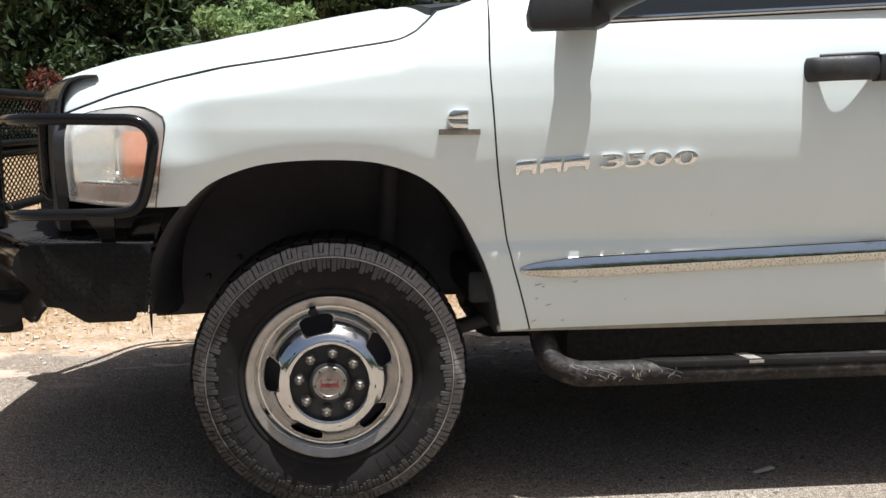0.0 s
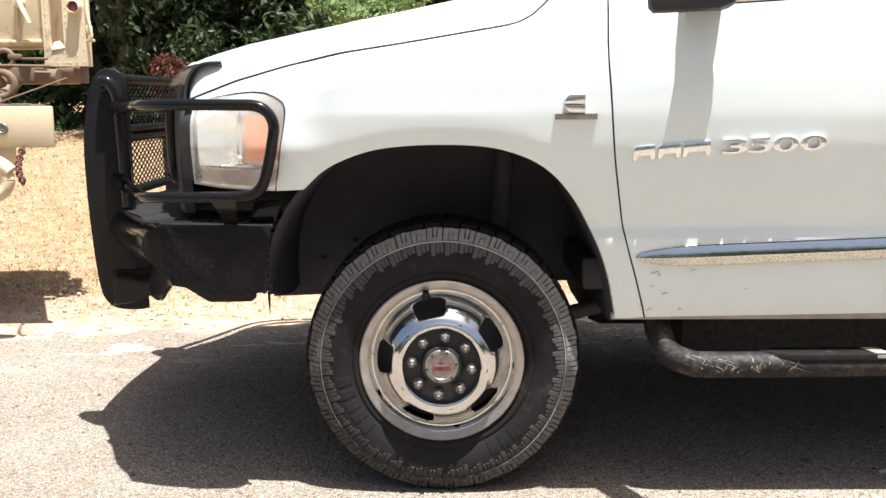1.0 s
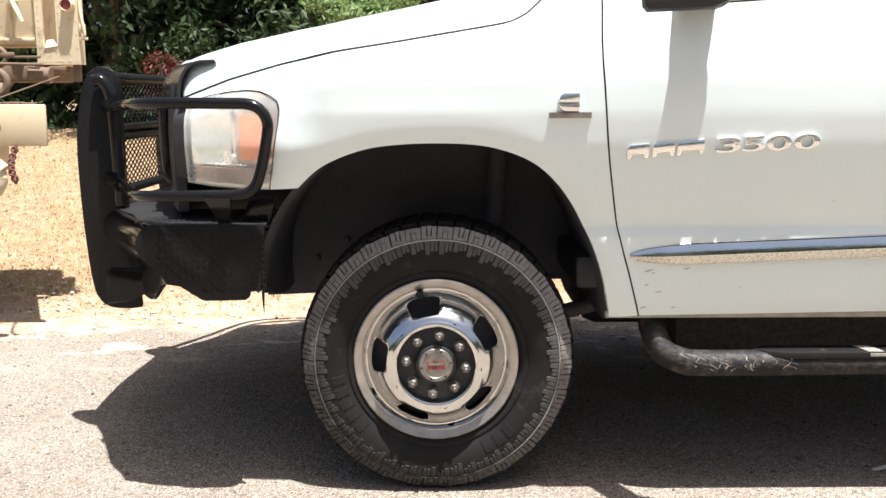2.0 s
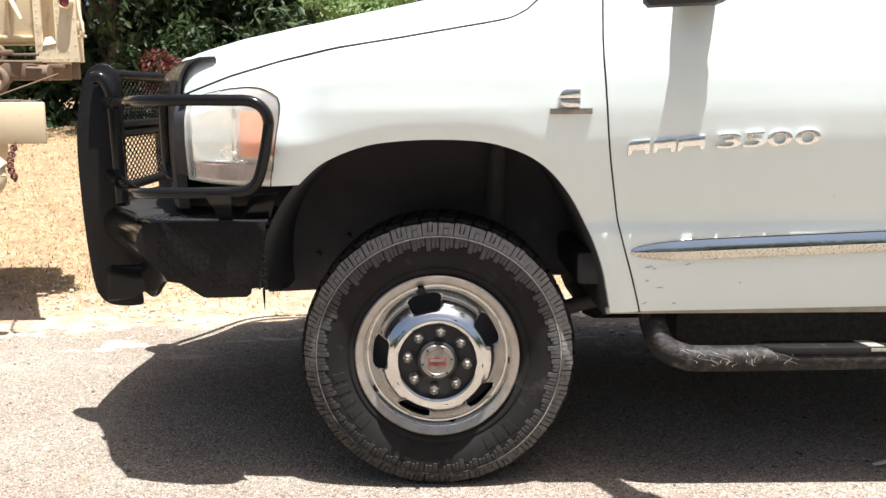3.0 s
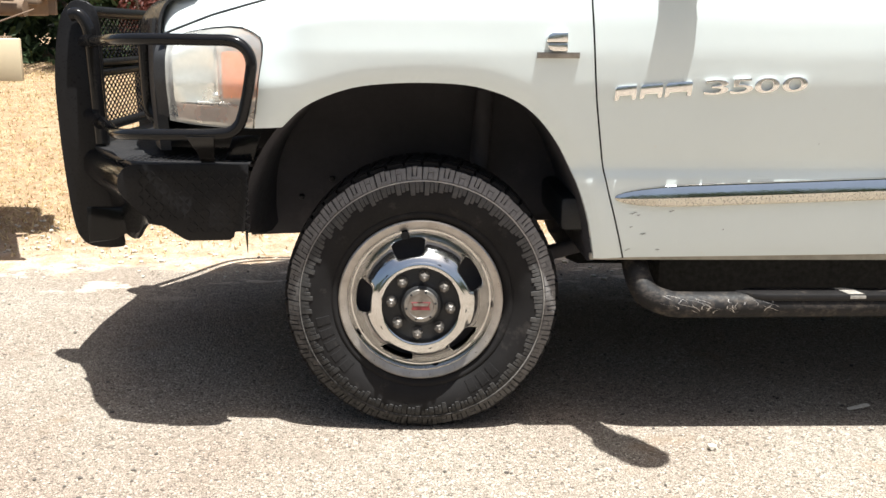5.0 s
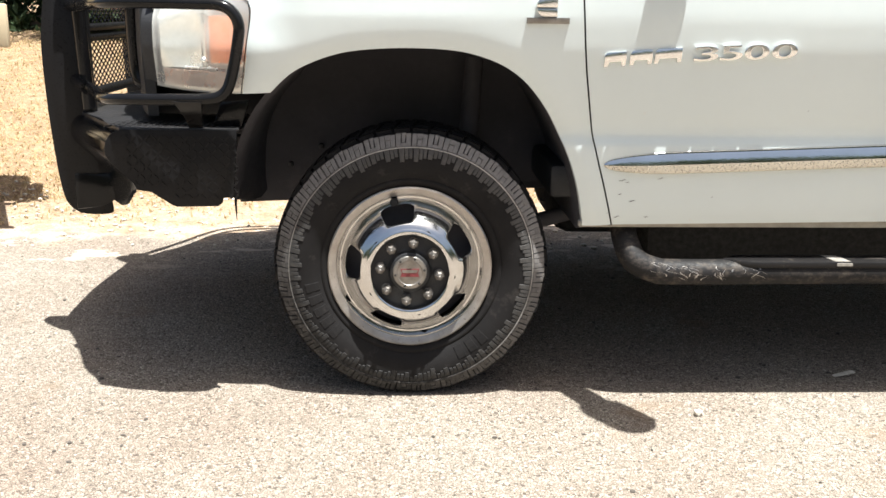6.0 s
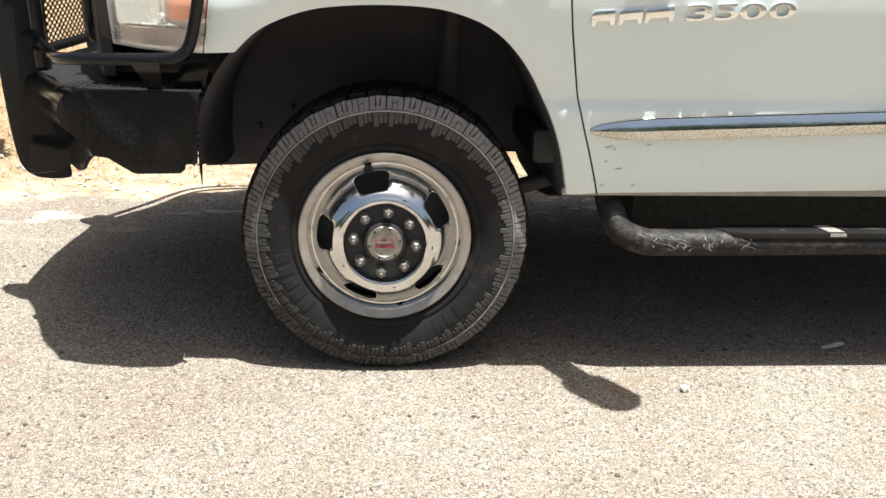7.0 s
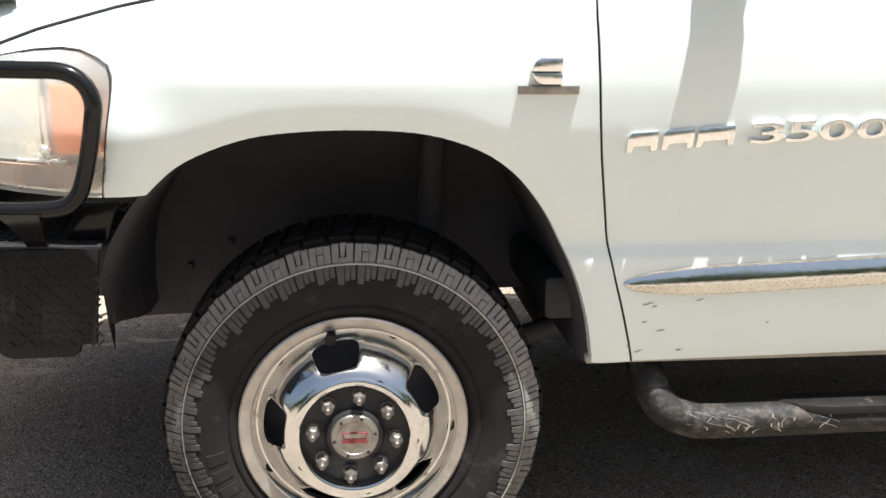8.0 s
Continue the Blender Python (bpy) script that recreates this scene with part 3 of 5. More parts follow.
def build_cab():
    # roof, pillars and glass, tapering inwards above the belt
    def g(y_side, f):
        return y_side + 0.20 * f
    rows = []
    for y in np.linspace(0.14, 1.66, 20):
        d = abs(y - MID) / 0.76
        rows.append([(x, y, 1.93 - 0.06 * d ** 3 - 0.05 * max(0, (0.95 - x) / 0.15) ** 2) for x in np.linspace(0.80, 2.40, 24)])
    part("roof", patch(rows, (0, 0, -0.03)), WHITE, truck)
    rows = []
    for f in np.linspace(0, 1, 12):
        rows.append([(0.36 + 0.16 * (abs(y - MID) / 0.85) ** 2 + 0.50 * f, MID + (y - MID) * (1 - 0.14 * f), 1.40 + 0.50 * f) for y in np.linspace(0.0, 1.80, 24)])
    part("windshield", patch(rows, (0.006, 0, -0.006)), GLASS_DARK, truck)
    for far in (False, True):
        for lo, hi, nm in ((0.60, 1.60, "front_side_window"), (1.66, 2.36, "rear_side_window")):
            rows = []
            for f in np.linspace(0, 1, 8):
                x0 = lo + (0.34 * f if lo < 1 else 0)
                rows.append([(x, -0.052 + 0.19 * f ** 1.2, belt(x) + 0.01 + 0.46 * f) for x in np.linspace(x0, hi, 12)])
            bm = patch(rows, (0, 0.008, 0))
            part(nm, flip(bm) if far else bm, GLASS_DARK, truck)
        bm = bmesh.new()
        for keys in (((0.47, -0.02, 1.44), (0.64, 0.03, 1.62), (0.86, 0.14, 1.86), (1.0, 0.15, 1.885)), ((1.63, -0.05, 1.41), (1.63, 0.04, 1.65), (1.63, 0.15, 1.88)),
                     ((2.42, -0.05, 1.41), (2.40, 0.04, 1.65), (2.38, 0.15, 1.88)), ((0.86, 0.145, 1.88), (1.6, 0.15, 1.90), (2.40, 0.15, 1.88))):
            tube(bm, curve_points(keys, 6), 0.035, 10)
        part("window_pillars", flip(bm) if far else bm, WHITE, truck)
    bm = bmesh.new()
    box(bm, (2.46, MID, 1.40), (0.05, 1.75, 0.95), 0.02)
    part("cab_back", bm, WHITE, truck)
    # cowl and wiper at the foot of the windscreen
    rows = []
    for f in np.linspace(0, 1, 6):
        rows.append([(0.30 - 0.15 * (1 - (abs(y - MID) / 0.928) ** 2) + 0.21 * f, y, 1.390 + 0.03 * f + 0.048 * (1 - math.exp(-(0.928 - abs(y - MID)) / 0.14)) * (1 - 0.4 * f)) for y in np.linspace(0.02, 1.78, 30)])
    cowl = part("cowl", patch(rows, (0, 0, -0.02)), BLACK_PLASTIC, truck)
    bm = bmesh.new()
    tube(bm, curve_points([(0.33, 0.16, 1.425), (0.29, 0.30, 1.455), (0.30, 0.55, 1.50)], 6), 0.009, 8)
    tube(bm, curve_points([(0.30, 0.12, 1.430), (0.285, 0.35, 1.465), (0.32, 0.75, 1.520)], 6), 0.006, 8)
    part("wiper", bm, BLACK_PLASTIC, cowl)
    # dark cabin walls behind the glass and the firewall and floor pan
    bm = bmesh.new()
    box(bm, (1.45, MID, 0.62), (2.1, 1.62, 0.10), 0.02)
    box(bm, (0.58, MID, 0.92), (0.06, 1.70, 0.80), 0.02)
    box(bm, (1.45, MID, 1.33), (1.9, 1.60, 0.02), 0.005)
    part("floor_pan", bm, BLACK_PLASTIC, truck)


build_cab()


# ---- trim on the near door ----
def build_trim():
    # chrome rub strip: a long bullet-nosed moulding
    rows = []
    foot, tail = side_y(0.524, 0.696), side_y(1.60, 0.738)
    for x in np.concatenate((0.524 + 0.154 * np.linspace(0, 1, 22) ** 1.8, np.linspace(0.70, 1.60, 24))):
        grow = math.sqrt(max(0.0, 1 - (1 - min((x - 0.524) / 0.22, 1.0)) ** 2.2))
        mid = 0.6952 + 0.039 * (x - 0.524)
        h = 0.0305 * grow + 0.0008
        out = 0.0135 * grow + 0.002
        row = []
        base = foot + (tail - foot) * (x - 0.524) / 1.076
        for q, b in ((1.0, -0.02), (0.97, 0.26), (0.90, 0.50), (0.80, 0.52), (0.4, 0.80), (0.02, 0.97), (-0.16, 1.0), (-0.20, 0.99), (-0.5, 0.93), (-0.82, 0.84), (-0.92, 0.70), (-0.98, 0.35), (-1.0, -0.02)):
            row.append((x, base - out * b, mid + h * q))
        rows.append(row)
    strip = part("rub_strip", patch([r[:8] for r in rows]), TRIM_CHROME, door, "chrome bullet-nosed rub strip", sharp=9)
    part("lower_face", patch([r[7:] for r in rows]), DUSTY_CHROME, strip, "lower face dulled by beige road dust", sharp=9)
    bm = bmesh.new()
    plate(bm, [(0.70, belt(0.70) + 0.004), (1.61, belt(1.61) + 0.004), (1.61, belt(1.61) + 0.019), (0.70, belt(0.70) + 0.019)], "y", -0.096, -0.05, 0.004)
    part("belt_trim", bm, WHEEL_CHROME, door, "grey weatherstrip trim along the window")


build_trim()


def place_on_side(bm, x0, z0, lean, proud=0.0):
    """Moves a shape drawn in the plane (x right, z up, y out negative) onto the truck's side."""
    for v in bm.verts:
        x = x0 + v.co.x
        z = z0 + v.co.z + lean * v.co.x
        v.co = Vector((x, side_y(x, z) + v.co.y - proud, z))
    return bm


def ridge(bm, h, lift):
    """Gives a raised shape a ridge along its middle, so that its upper and lower halves catch different light."""
    bmesh.ops.bisect_plane(bm, geom=bm.verts[:] + bm.edges[:] + bm.faces[:], plane_co=(0, 0, h / 2), plane_no=(0, 0, 1))
    front = min(v.co.y for v in bm.verts)
    for v in bm.verts:
        if v.co.y < front * 0.45:
            v.co.y -= lift * max(0.0, 1 - abs(v.co.z - h / 2) / (h / 2))
    return bm


def build_badges():
    # name badge: three plain chrome shapes
    h, c, leg = 0.037, 0.007, 0.0115
    for x, w in ((0.499, 0.056), (0.564, 0.058), (0.628, 0.070)):
        bm = bmesh.new()
        plate(bm, [(0, 0), (leg, 0), (leg, h * 0.36), (w - leg, h * 0.36), (w - leg, 0), (w, 0), (w, h), (c, h), (0, h - c)], "y", -0.006, 0.003, 0.0012)
        ridge(bm, h, 0.004)
        place_on_side(bm, x, 0.9575 + 0.075 * (x - 0.499), 0.075)
        part("badge_shape", bm, BADGE_CHROME, door, "plain chrome badge shape")
    for ch, x, w in zip("3500", (0.729, 0.796, 0.858, 0.929), (0.062, 0.058, 0.064, 0.066)):
        cu = bpy.data.curves.new("digit", "FONT")
        cu.body, cu.size, cu.extrude, cu.bevel_depth, cu.bevel_resolution, cu.offset = ch, 0.050, 0.004, 0.0009, 1, -0.0004
        ob = bpy.data.objects.new("digit", cu)
        scene.collection.objects.link(ob)
        bpy.context.view_layer.update()
        me = bpy.data.meshes.new_from_object(ob.evaluated_get(bpy.context.evaluated_depsgraph_get()))
        bpy.data.objects.remove(ob)
        bpy.data.curves.remove(cu)
        bm = bmesh.new()
        bm.from_mesh(me)
        bpy.data.meshes.remove(me)
        lo = Vector([min(v.co[i] for v in bm.verts) for i in range(3)])
        hi = Vector([max(v.co[i] for v in bm.verts) for i in range(3)])
        for v in bm.verts:
            f = (v.co - lo)
            v.co = Vector((f.x / (hi.x - lo.x) * w, -f.z * 1.0, f.y / (hi.y - lo.y) * 0.039))
        ridge(bm, 0.039, 0.003)
        place_on_side(bm, x, 0.9735 + 0.042 * (x - 0.728), 0.05)
        part("number_badge", bm, BADGE_CHROME, door, "chrome raised digit of the number 3500")
    # engine badge on the fender: a block on a bar
    bm = bmesh.new()
    plate(bm, [(0, 0), (0.108, 0), (0.108, 0.015), (0, 0.015)], "y", -0.010, 0.004, 0.002)
    place_on_side(bm, 0.294, 1.0655, 0.0)
    bar = part("engine_badge", bm, DULL_STEEL, fender, "small chrome badge with a block on a bar")
    bm = bmesh.new()
    plate(bm, [(0.024, 0.001), (0.060, 0.001), (0.060, 0.0215), (0.007, 0.0215), (0.010, 0.011), (0.015, 0.005)], "y", -0.014, 0.002, 0.003)
    plate(bm, [(0.006, 0.0235), (0.060, 0.0235), (0.060, 0.048), (0.020, 0.048), (0.011, 0.042), (0.007, 0.034)], "y", -0.014, 0.002, 0.003)
    place_on_side(bm, 0.310, 1.0815, 0.0)
    part("badge_block", bm, BADGE_CHROME, bar, "bright chrome block")
    bm = bmesh.new()
    for k in range(9):
        plate(bm, [(0.007 + 0.0112 * k, 0.0045), (0.0112 + 0.0112 * k, 0.0045), (0.0112 + 0.0112 * k, 0.0105), (0.007 + 0.0112 * k, 0.0105)], "y", -0.0106, -0.006)
    place_on_side(bm, 0.294, 1.0655, 0.0)
    part("badge_bars", bm, DULL_STEEL, bar, "row of small raised bars", kind="stuff")


build_badges()


def build_scuffs():
    """Small dark scratches in the paint low on the door and fender, each lying on the surface."""
    for x, z, length, ang, owner in ((0.578, 0.652, 0.022, 14, door), (0.592, 0.646, 0.010, 8, door), (0.682, 0.658, 0.016, 18, door), (0.548, 0.560, 0.014, 62, fender), (0.575, 0.612, 0.010, 20, door),
                                     (0.610, 0.592, 0.018, 9, door), (0.572, 0.545, 0.016, 25, door), (1.06, 0.845, 0.005, 80, door), (0.655, 0.545, 0.012, 5, door), (0.83, 0.605, 0.006, 30, door)):
        bm = bmesh.new()
        n = 6
        rows = []
        for k in range(n + 1):
            f = k / n - 0.5
            px = x + length * f * math.cos(radians(ang))
            pz = z + length * f * math.sin(radians(ang)) + 0.0015 * math.sin(k * 1.9)
            wd = 0.0005 * (1 - (2 * f) ** 2) + 0.00015
            rows.append([(px, side_y(px, pz + wd) - 0.0022, pz + wd), (px, side_y(px, pz - wd) - 0.0022, pz - wd)])
        part("paint_scratch", patch(rows, (0, 0.001, 0)), LINER, owner)


build_scuffs()


def build_handle_and_mirror():
    # pull handle: a bowed grip standing off the door over a dished cup
    bm = bmesh.new()
    grip = curve_points([(1.290, -0.115, 1.236), (1.306, -0.142, 1.237), (1.346, -0.161, 1.239), (1.378, -0.175, 1.240), (1.405, -0.179, 1.241), (1.433, -0.175, 1.242), (1.465, -0.158, 1.243), (1.50, -0.13, 1.245)], 6)
    tube(bm, grip, [0.007, 0.0105] + [0.0125] * (len(grip) - 2), 16, 2.6)
    handle = part("door_handle", bm, BLACK_PLASTIC, door, "black plastic pull handle")
    bm = bmesh.new()
    plate(bm, [(1.305, 1.238), (1.322, 1.262), (1.37, 1.271), (1.54, 1.277), (1.59, 1.266), (1.60, 1.244), (1.57, 1.222), (1.40, 1.214), (1.335, 1.218)], "y", -0.129, -0.115, 0.004)
    part("handle_surround", bm, BLACK_PLASTIC, handle)
    bm = bmesh.new()
    plate(bm, [(1.478, 1.207), (1.60, 1.214), (1.618, 1.235), (1.615, 1.27), (1.595, 1.286), (1.478, 1.279)], "y", -0.166, -0.115, 0.010)
    part("lock_housing", bm, BLACK_PLASTIC, handle)
    bm = tube(bmesh.new(), curve_points([(1.318, -0.139, 1.272), (1.36, -0.160, 1.274), (1.40, -0.166, 1.276), (1.44, -0.162, 1.278), (1.478, -0.148, 1.280)], 5), 0.006, 10)
    part("grip_rim", bm, BLACK_PLASTIC, handle)
    # towing mirror
    bm = bmesh.new()
    plate(bm, [(0.613, -0.05), (0.708, -0.05), (0.704, -0.10), (0.715, -0.17), (0.715, -0.228), (0.650, -0.228), (0.645, -0.17), (0.622, -0.10)], "z", 1.338, 1.47, 0.012)
    mirror = part("towing_mirror", bm, BLACK_PLASTIC, truck, "black folding towing mirror")
    bm = bmesh.new()
    plate(bm, [(0.516, 1.321), (0.504, 1.333), (0.501, 1.36), (0.512, 1.41), (0.56, 1.44), (0.715, 1.44), (0.715, 1.345), (0.673, 1.328)], "y", -0.246, -0.205, 0.018)
    part("mirror_cover", bm, BLACK_PLASTIC, mirror)
    for z in (1.405, 1.455):
        bm = tube(bmesh.new(), curve_points([(0.70, -0.20, z - 0.015), (0.726, -0.27, z + 0.01), (0.791, -0.40, z + 0.04)], 6), 0.044, 12)
        part("mirror_arm", bm, BLACK_PLASTIC, mirror)
    bm = bmesh.new()
    box(bm, (0.828, -0.459, 1.545), (0.135, 0.20, 0.28), 0.062, pose(0, 0, 0, 0, 0, 32), 4)
    part("mirror_head", bm, BLACK_PLASTIC, mirror)
    bm = bmesh.new()
    box(bm, (0.8865, -0.4225, 1.545), (0.006, 0.12, 0.18), 0.0, pose(0, 0, 0, 0, 0, 32))
    part("mirror_glass", bm, CHROME, mirror, "mirror glass")


build_handle_and_mirror()


def mirror_far_side():
    """The same mirror on the other door."""
    near = [o for o in truck.children if o.name == "towing_mirror"][0]
    made = None
    for o in (near, *near.children):
        bm = bmesh.new()
        bm.from_mesh(o.data)
        made_part = part(o.name.split(".")[0], flip(bm), o.data.materials[0], made or truck)
        made = made or made_part


mirror_far_side()


# ---- headlight ----
def build_headlight(far=False):
    def edge_low(x):
        return float(np.interp(x, (-0.70, -0.67, -0.60, -0.52, -0.44, -0.40), (0.905, 0.893, 0.884, 0.879, 0.879, 0.89)))

    def edge_top(x):
        return float(np.interp(x, (-0.70, -0.67, -0.62, -0.549, -0.495, -0.458, -0.428, -0.408), (1.095, 1.103, 1.122, 1.134, 1.138, 1.135, 1.124, 1.109)))

    def right(f):
        return float(np.interp(f, (0, 0.25, 0.5, 0.75, 0.92, 1.0), (-0.440, -0.428, -0.418, -0.408, -0.405, -0.411)))

    def sheet(depth, bulge, lo=0.0, hi=1.0, left=-0.672, cut=None):
        rows = []
        for f in np.linspace(lo, hi, 18):
            row = []
            for g in np.linspace(0, 1, 22):
                x = left + g * ((cut if cut is not None else right(f)) - left)
                z = edge_low(x) + f * (edge_top(x) - edge_low(x))
                row.append((x, fender_y(x, z) + depth - bulge * math.sin(math.pi * f) * math.sin(math.pi * min(g + 0.15, 1)), z))
            rows.append(row)
        return rows

    def put(name, bm, material, parent, label=""):
        return part(name, flip(bm) if far else bm, material, parent, label)
    lamp = put("headlight", patch(sheet(0.040, -0.004), (0, 0.02, 0)), REFLECTOR, truck, "hazed headlight with an amber side reflector")
    lens = put("lens", patch(sheet(0.0, 0.004), (0, 0.05, 0)), LENS, lamp, "clear hazed plastic lens")
    lens.visible_shadow = False
    # dark gasket round the lens and the black bezel at its nose
    ring_pts = [sheet(-0.001, 0.0)[k][-1] for k in range(18)] + [sheet(-0.001, 0.0)[-1][k] for k in range(20, 7, -1)]
    put("gasket", tube(bmesh.new(), ring_pts, 0.0014, 8), BLACK_PLASTIC, lens, "thin black gasket")
    put("bezel", patch(sheet(0.030, 0.0, 0.0, 1.0, -0.715, -0.668), (0, 0.03, 0)), BLACK_PLASTIC, lamp, "black bezel")
    # main bowl: a deep dished reflector behind the lens
    rows = []
    for f in np.linspace(0.24, 0.93, 16):
        row = []
        for g in np.linspace(0, 1, 16):
            x = -0.655 + 0.115 * g
            z = edge_low(x) + f * (edge_top(x) - edge_low(x))
            rr = min(1.0, math.hypot((g - 0.5) * 1.9, (f - 0.585) / 0.38))
            row.append((x, fender_y(x, z) + 0.014 + 0.022 * (1 - rr * rr), z))
        rows.append(row)
    put("bowl", patch(rows, (0, 0.02, 0)), REFLECTOR, lamp, "bright dished reflector")
    put("turn_signal", patch(sheet(0.012, 0.004, 0.30, 0.76, -0.516, -0.438), (0, 0.02, 0)), AMBER, lamp, "amber reflector")
    put("lamp_base", patch(sheet(0.010, 0.006, 0.045, 0.215, -0.650, -0.452), (0, 0.03, 0)), LAMP_BEIGE, lamp, "pinkish-beige lower trim")
    y = side_y(-0.545, 1.0)
    bm = bmesh.new()
    tube(bm, [(-0.530, y + 0.016, 0.950), (-0.530, y + 0.008, 1.055)], 0.005, 10)
    tube(bm, [(-0.585, y + 0.020, 0.945), (-0.50, y + 0.014, 0.942)], 0.0035, 10)
    bmesh.ops.create_uvsphere(bm, u_segments=16, v_segments=10, radius=0.011, matrix=Matrix.Translation((-0.535, y + 0.016, 0.962)))
    put("lamp_mount", bm, REFLECTOR, lamp)


build_headlight()
build_headlight(True)


# ---- bug deflector and grille ----
def build_front():
    def shell(y, f):
        d = abs(y - MID) / 0.84
        x0 = -0.708 - 0.215 * (1 - d ** 2.2)
        lean, curl = 0.105 + 0.07 * (1 - d ** 2), 0.55 + 0.45 * (1 - d ** 2)
        rise = 0.130 - 0.012 * (1 - d ** 2)
        return (x0 + lean * (1 - max(math.cos(f * math.pi * 0.5), 0.0) ** curl), y, 1.112 + rise * math.sin(f * math.pi * 0.5) ** 0.8 - 0.022 * d ** 4)
    rows = [[shell(y, f) for y in np.linspace(0.06, 2 * MID - 0.06, 44)] for f in np.linspace(0, 1, 19)]
    shield = part("bug_deflector", patch(rows, (0.006, 0, -0.002)), SMOKED, truck, "smoked curved bug deflector on the hood")
    for y in (0.06, 2 * MID - 0.06):
        bm = tube(bmesh.new(), [Vector(shell(y, f)) for f in np.linspace(0, 1, 19)], 0.0042, 10)
        part("end_trim", bm, BLACK_PLASTIC, shield)
    rows = []
    for z in np.linspace(0.80, 1.16, 10):
        rows.append([(-0.74 - 0.15 * (1 - (abs(y - MID) / 0.80) ** 2.2) + 0.10 * abs(z - 1.0) ** 1.5, y, z) for y in np.linspace(0.10, 1.70, 30)])
    grille = part("grille", patch(rows, (0.03, 0, 0)), BLACK_PLASTIC, truck, "dark grille panel")
    bm = bmesh.new()
    box(bm, (-0.905, MID, 0.98), (0.03, 0.05, 0.34), 0.01)
    box(bm, (-0.895, MID, 0.98), (0.03, 0.5, 0.05), 0.01)
    part("grille_bar", bm, BLACK_PLASTIC, grille)


build_front()


# ---- black front bumper ----
def widen(bm):
    """Brings bumper ends out to about fender width, scaled to hold the camera's view."""
    for v in bm.verts:
        near = min(v.co.y, 2 * MID - v.co.y)
        y = near - 0.135 * (1 - ease((near - 0.10) / 0.35))
        f = (2.565 + y) / (2.565 + near)
        v.co = Vector((v.co.x * f, y if v.co.y < MID else 2 * MID - y, 1.115 + (v.co.z - 1.115) * f))
    return bm


def build_bumper():
    # the rolled nose profile: set-back and height, the same all along the front
    nose = [(0.0, 0.759), (-0.012, 0.757), (-0.026, 0.748), (-0.037, 0.732), (-0.042, 0.712), (-0.041, 0.692), (-0.032, 0.675), (0.004, 0.640), (0.033, 0.614)]
    front = curve_points([(-0.811, 0.075, 0), (-0.93, 0.275, 0), (-1.035, 0.46, 0), (-1.085, 0.57, 0), (-1.105, MID, 0)], 8)
    front = front + [Vector((p.x, 2 * MID - p.y, 0)) for p in reversed(front[:-1])]
    rows = []
    for p in front:
        near = min(p.y, 2 * MID - p.y)
        low = 0.593 - 0.085 * ease((near - 0.075) / 0.20)
        rows.append([(p.x + d, p.y, z) for d, z in nose] + [(p.x + 0.040 + 0.10 * (0.593 - low), p.y, low), (p.x + 0.052 + 0.10 * (0.593 - low), p.y, low + 0.001)])
    bumper = part("front_bumper", widen(patch(rows)), BLACK_GLOSS, truck, "black steel diamond-plate bumper with a rolled nose", sharp=50)
    # side plates, cut to the nose in front and notched below
    for far in (False, True):
        bm = bmesh.new()
        plate(bm, [(-0.811 + d, z) for d, z in nose] + [(-0.771, 0.593), (-0.735, 0.590), (-0.728, 0.586), (-0.672, 0.549), (-0.660, 0.545), (-0.545, 0.547), (-0.533, 0.556), (-0.531, 0.573), (-0.500, 0.572), (-0.483, 0.764), (-0.80, 0.764)], "y", 0.072, 0.084, 0.0015)
        part("side_plate", widen(flip(bm) if far else bm), BUMPER_BLACK, bumper, "satin black diamond-plate side")
    half = [(-0.480, 0.080), (-0.811, 0.079)] + [(p.x, p.y) for p in front[4:33:4]]
    full = half + [(x, 2 * MID - y) for x, y in reversed(half[:-1])]
    full = full + [(-0.480, 2 * MID - 0.35), (-0.80, 2 * MID - 0.45), (-0.80, 0.45), (-0.480, 0.35)]
    bm = bmesh.new()
    plate(bm, full, "z", 0.759, 0.768, 0.002)
    part("top_shelf", widen(bm), SHELF_BLACK, bumper, "sloping tread-plate shelf")
    # raised lozenges of the tread plate, on the side and the shelf
    bm = bmesh.new()
    for i, x in enumerate(np.arange(-0.825, -0.485, 0.0185)):
        for j, z in enumerate(np.arange(0.575, 0.752, 0.0185)):
            if (z < 0.61 and x < -0.67) or x < -0.80 + 0.6 * max(0.0, 0.655 - z):
                continue
            ang = 45 if (i + j) % 2 else -45
            y = 0.0715
            box(bm, (x, y, z), (0.0155, 0.0036, 0.0042), 0.0, pose(0, 0, 0, 0, ang, 0))
    part("side_tread_pattern", widen(bm), BUMPER_BLACK, bumper, kind="stuff")
    bm = bmesh.new()
    for i, x in enumerate(np.arange(-0.96, -0.49, 0.021)):
        for j, y in enumerate(np.arange(0.12, 0.44, 0.021)):
            if x < -0.86 and y < 0.16 + (-0.86 - x) * 1.9:
                continue
            box(bm, (x, y, 0.767), (0.018, 0.005, 0.004), 0.0, pose(0, 0, 0, 0, 0, 45 if (i + j) % 2 else -45))
    part("shelf_tread_pattern", widen(bm), SHELF_BLACK, bumper, kind="stuff")
    # gusset behind, bracket to the loop
    bm = bmesh.new()
    plate(bm, [(-0.455, 0.842), (-0.535, 0.836), (-0.56, 0.77), (-0.478, 0.766)], "y", 0.13, 0.142, 0.003)
    part("gusset", widen(bm), BLACK_GLOSS, bumper)
    bm = bmesh.new()
    plate(bm, [(-0.635, 0.85), (-0.555, 0.85), (-0.575, 0.80), (-0.578, 0.764), (-0.617, 0.764), (-0.615, 0.80)], "y", 0.085, 0.097, 0.003)
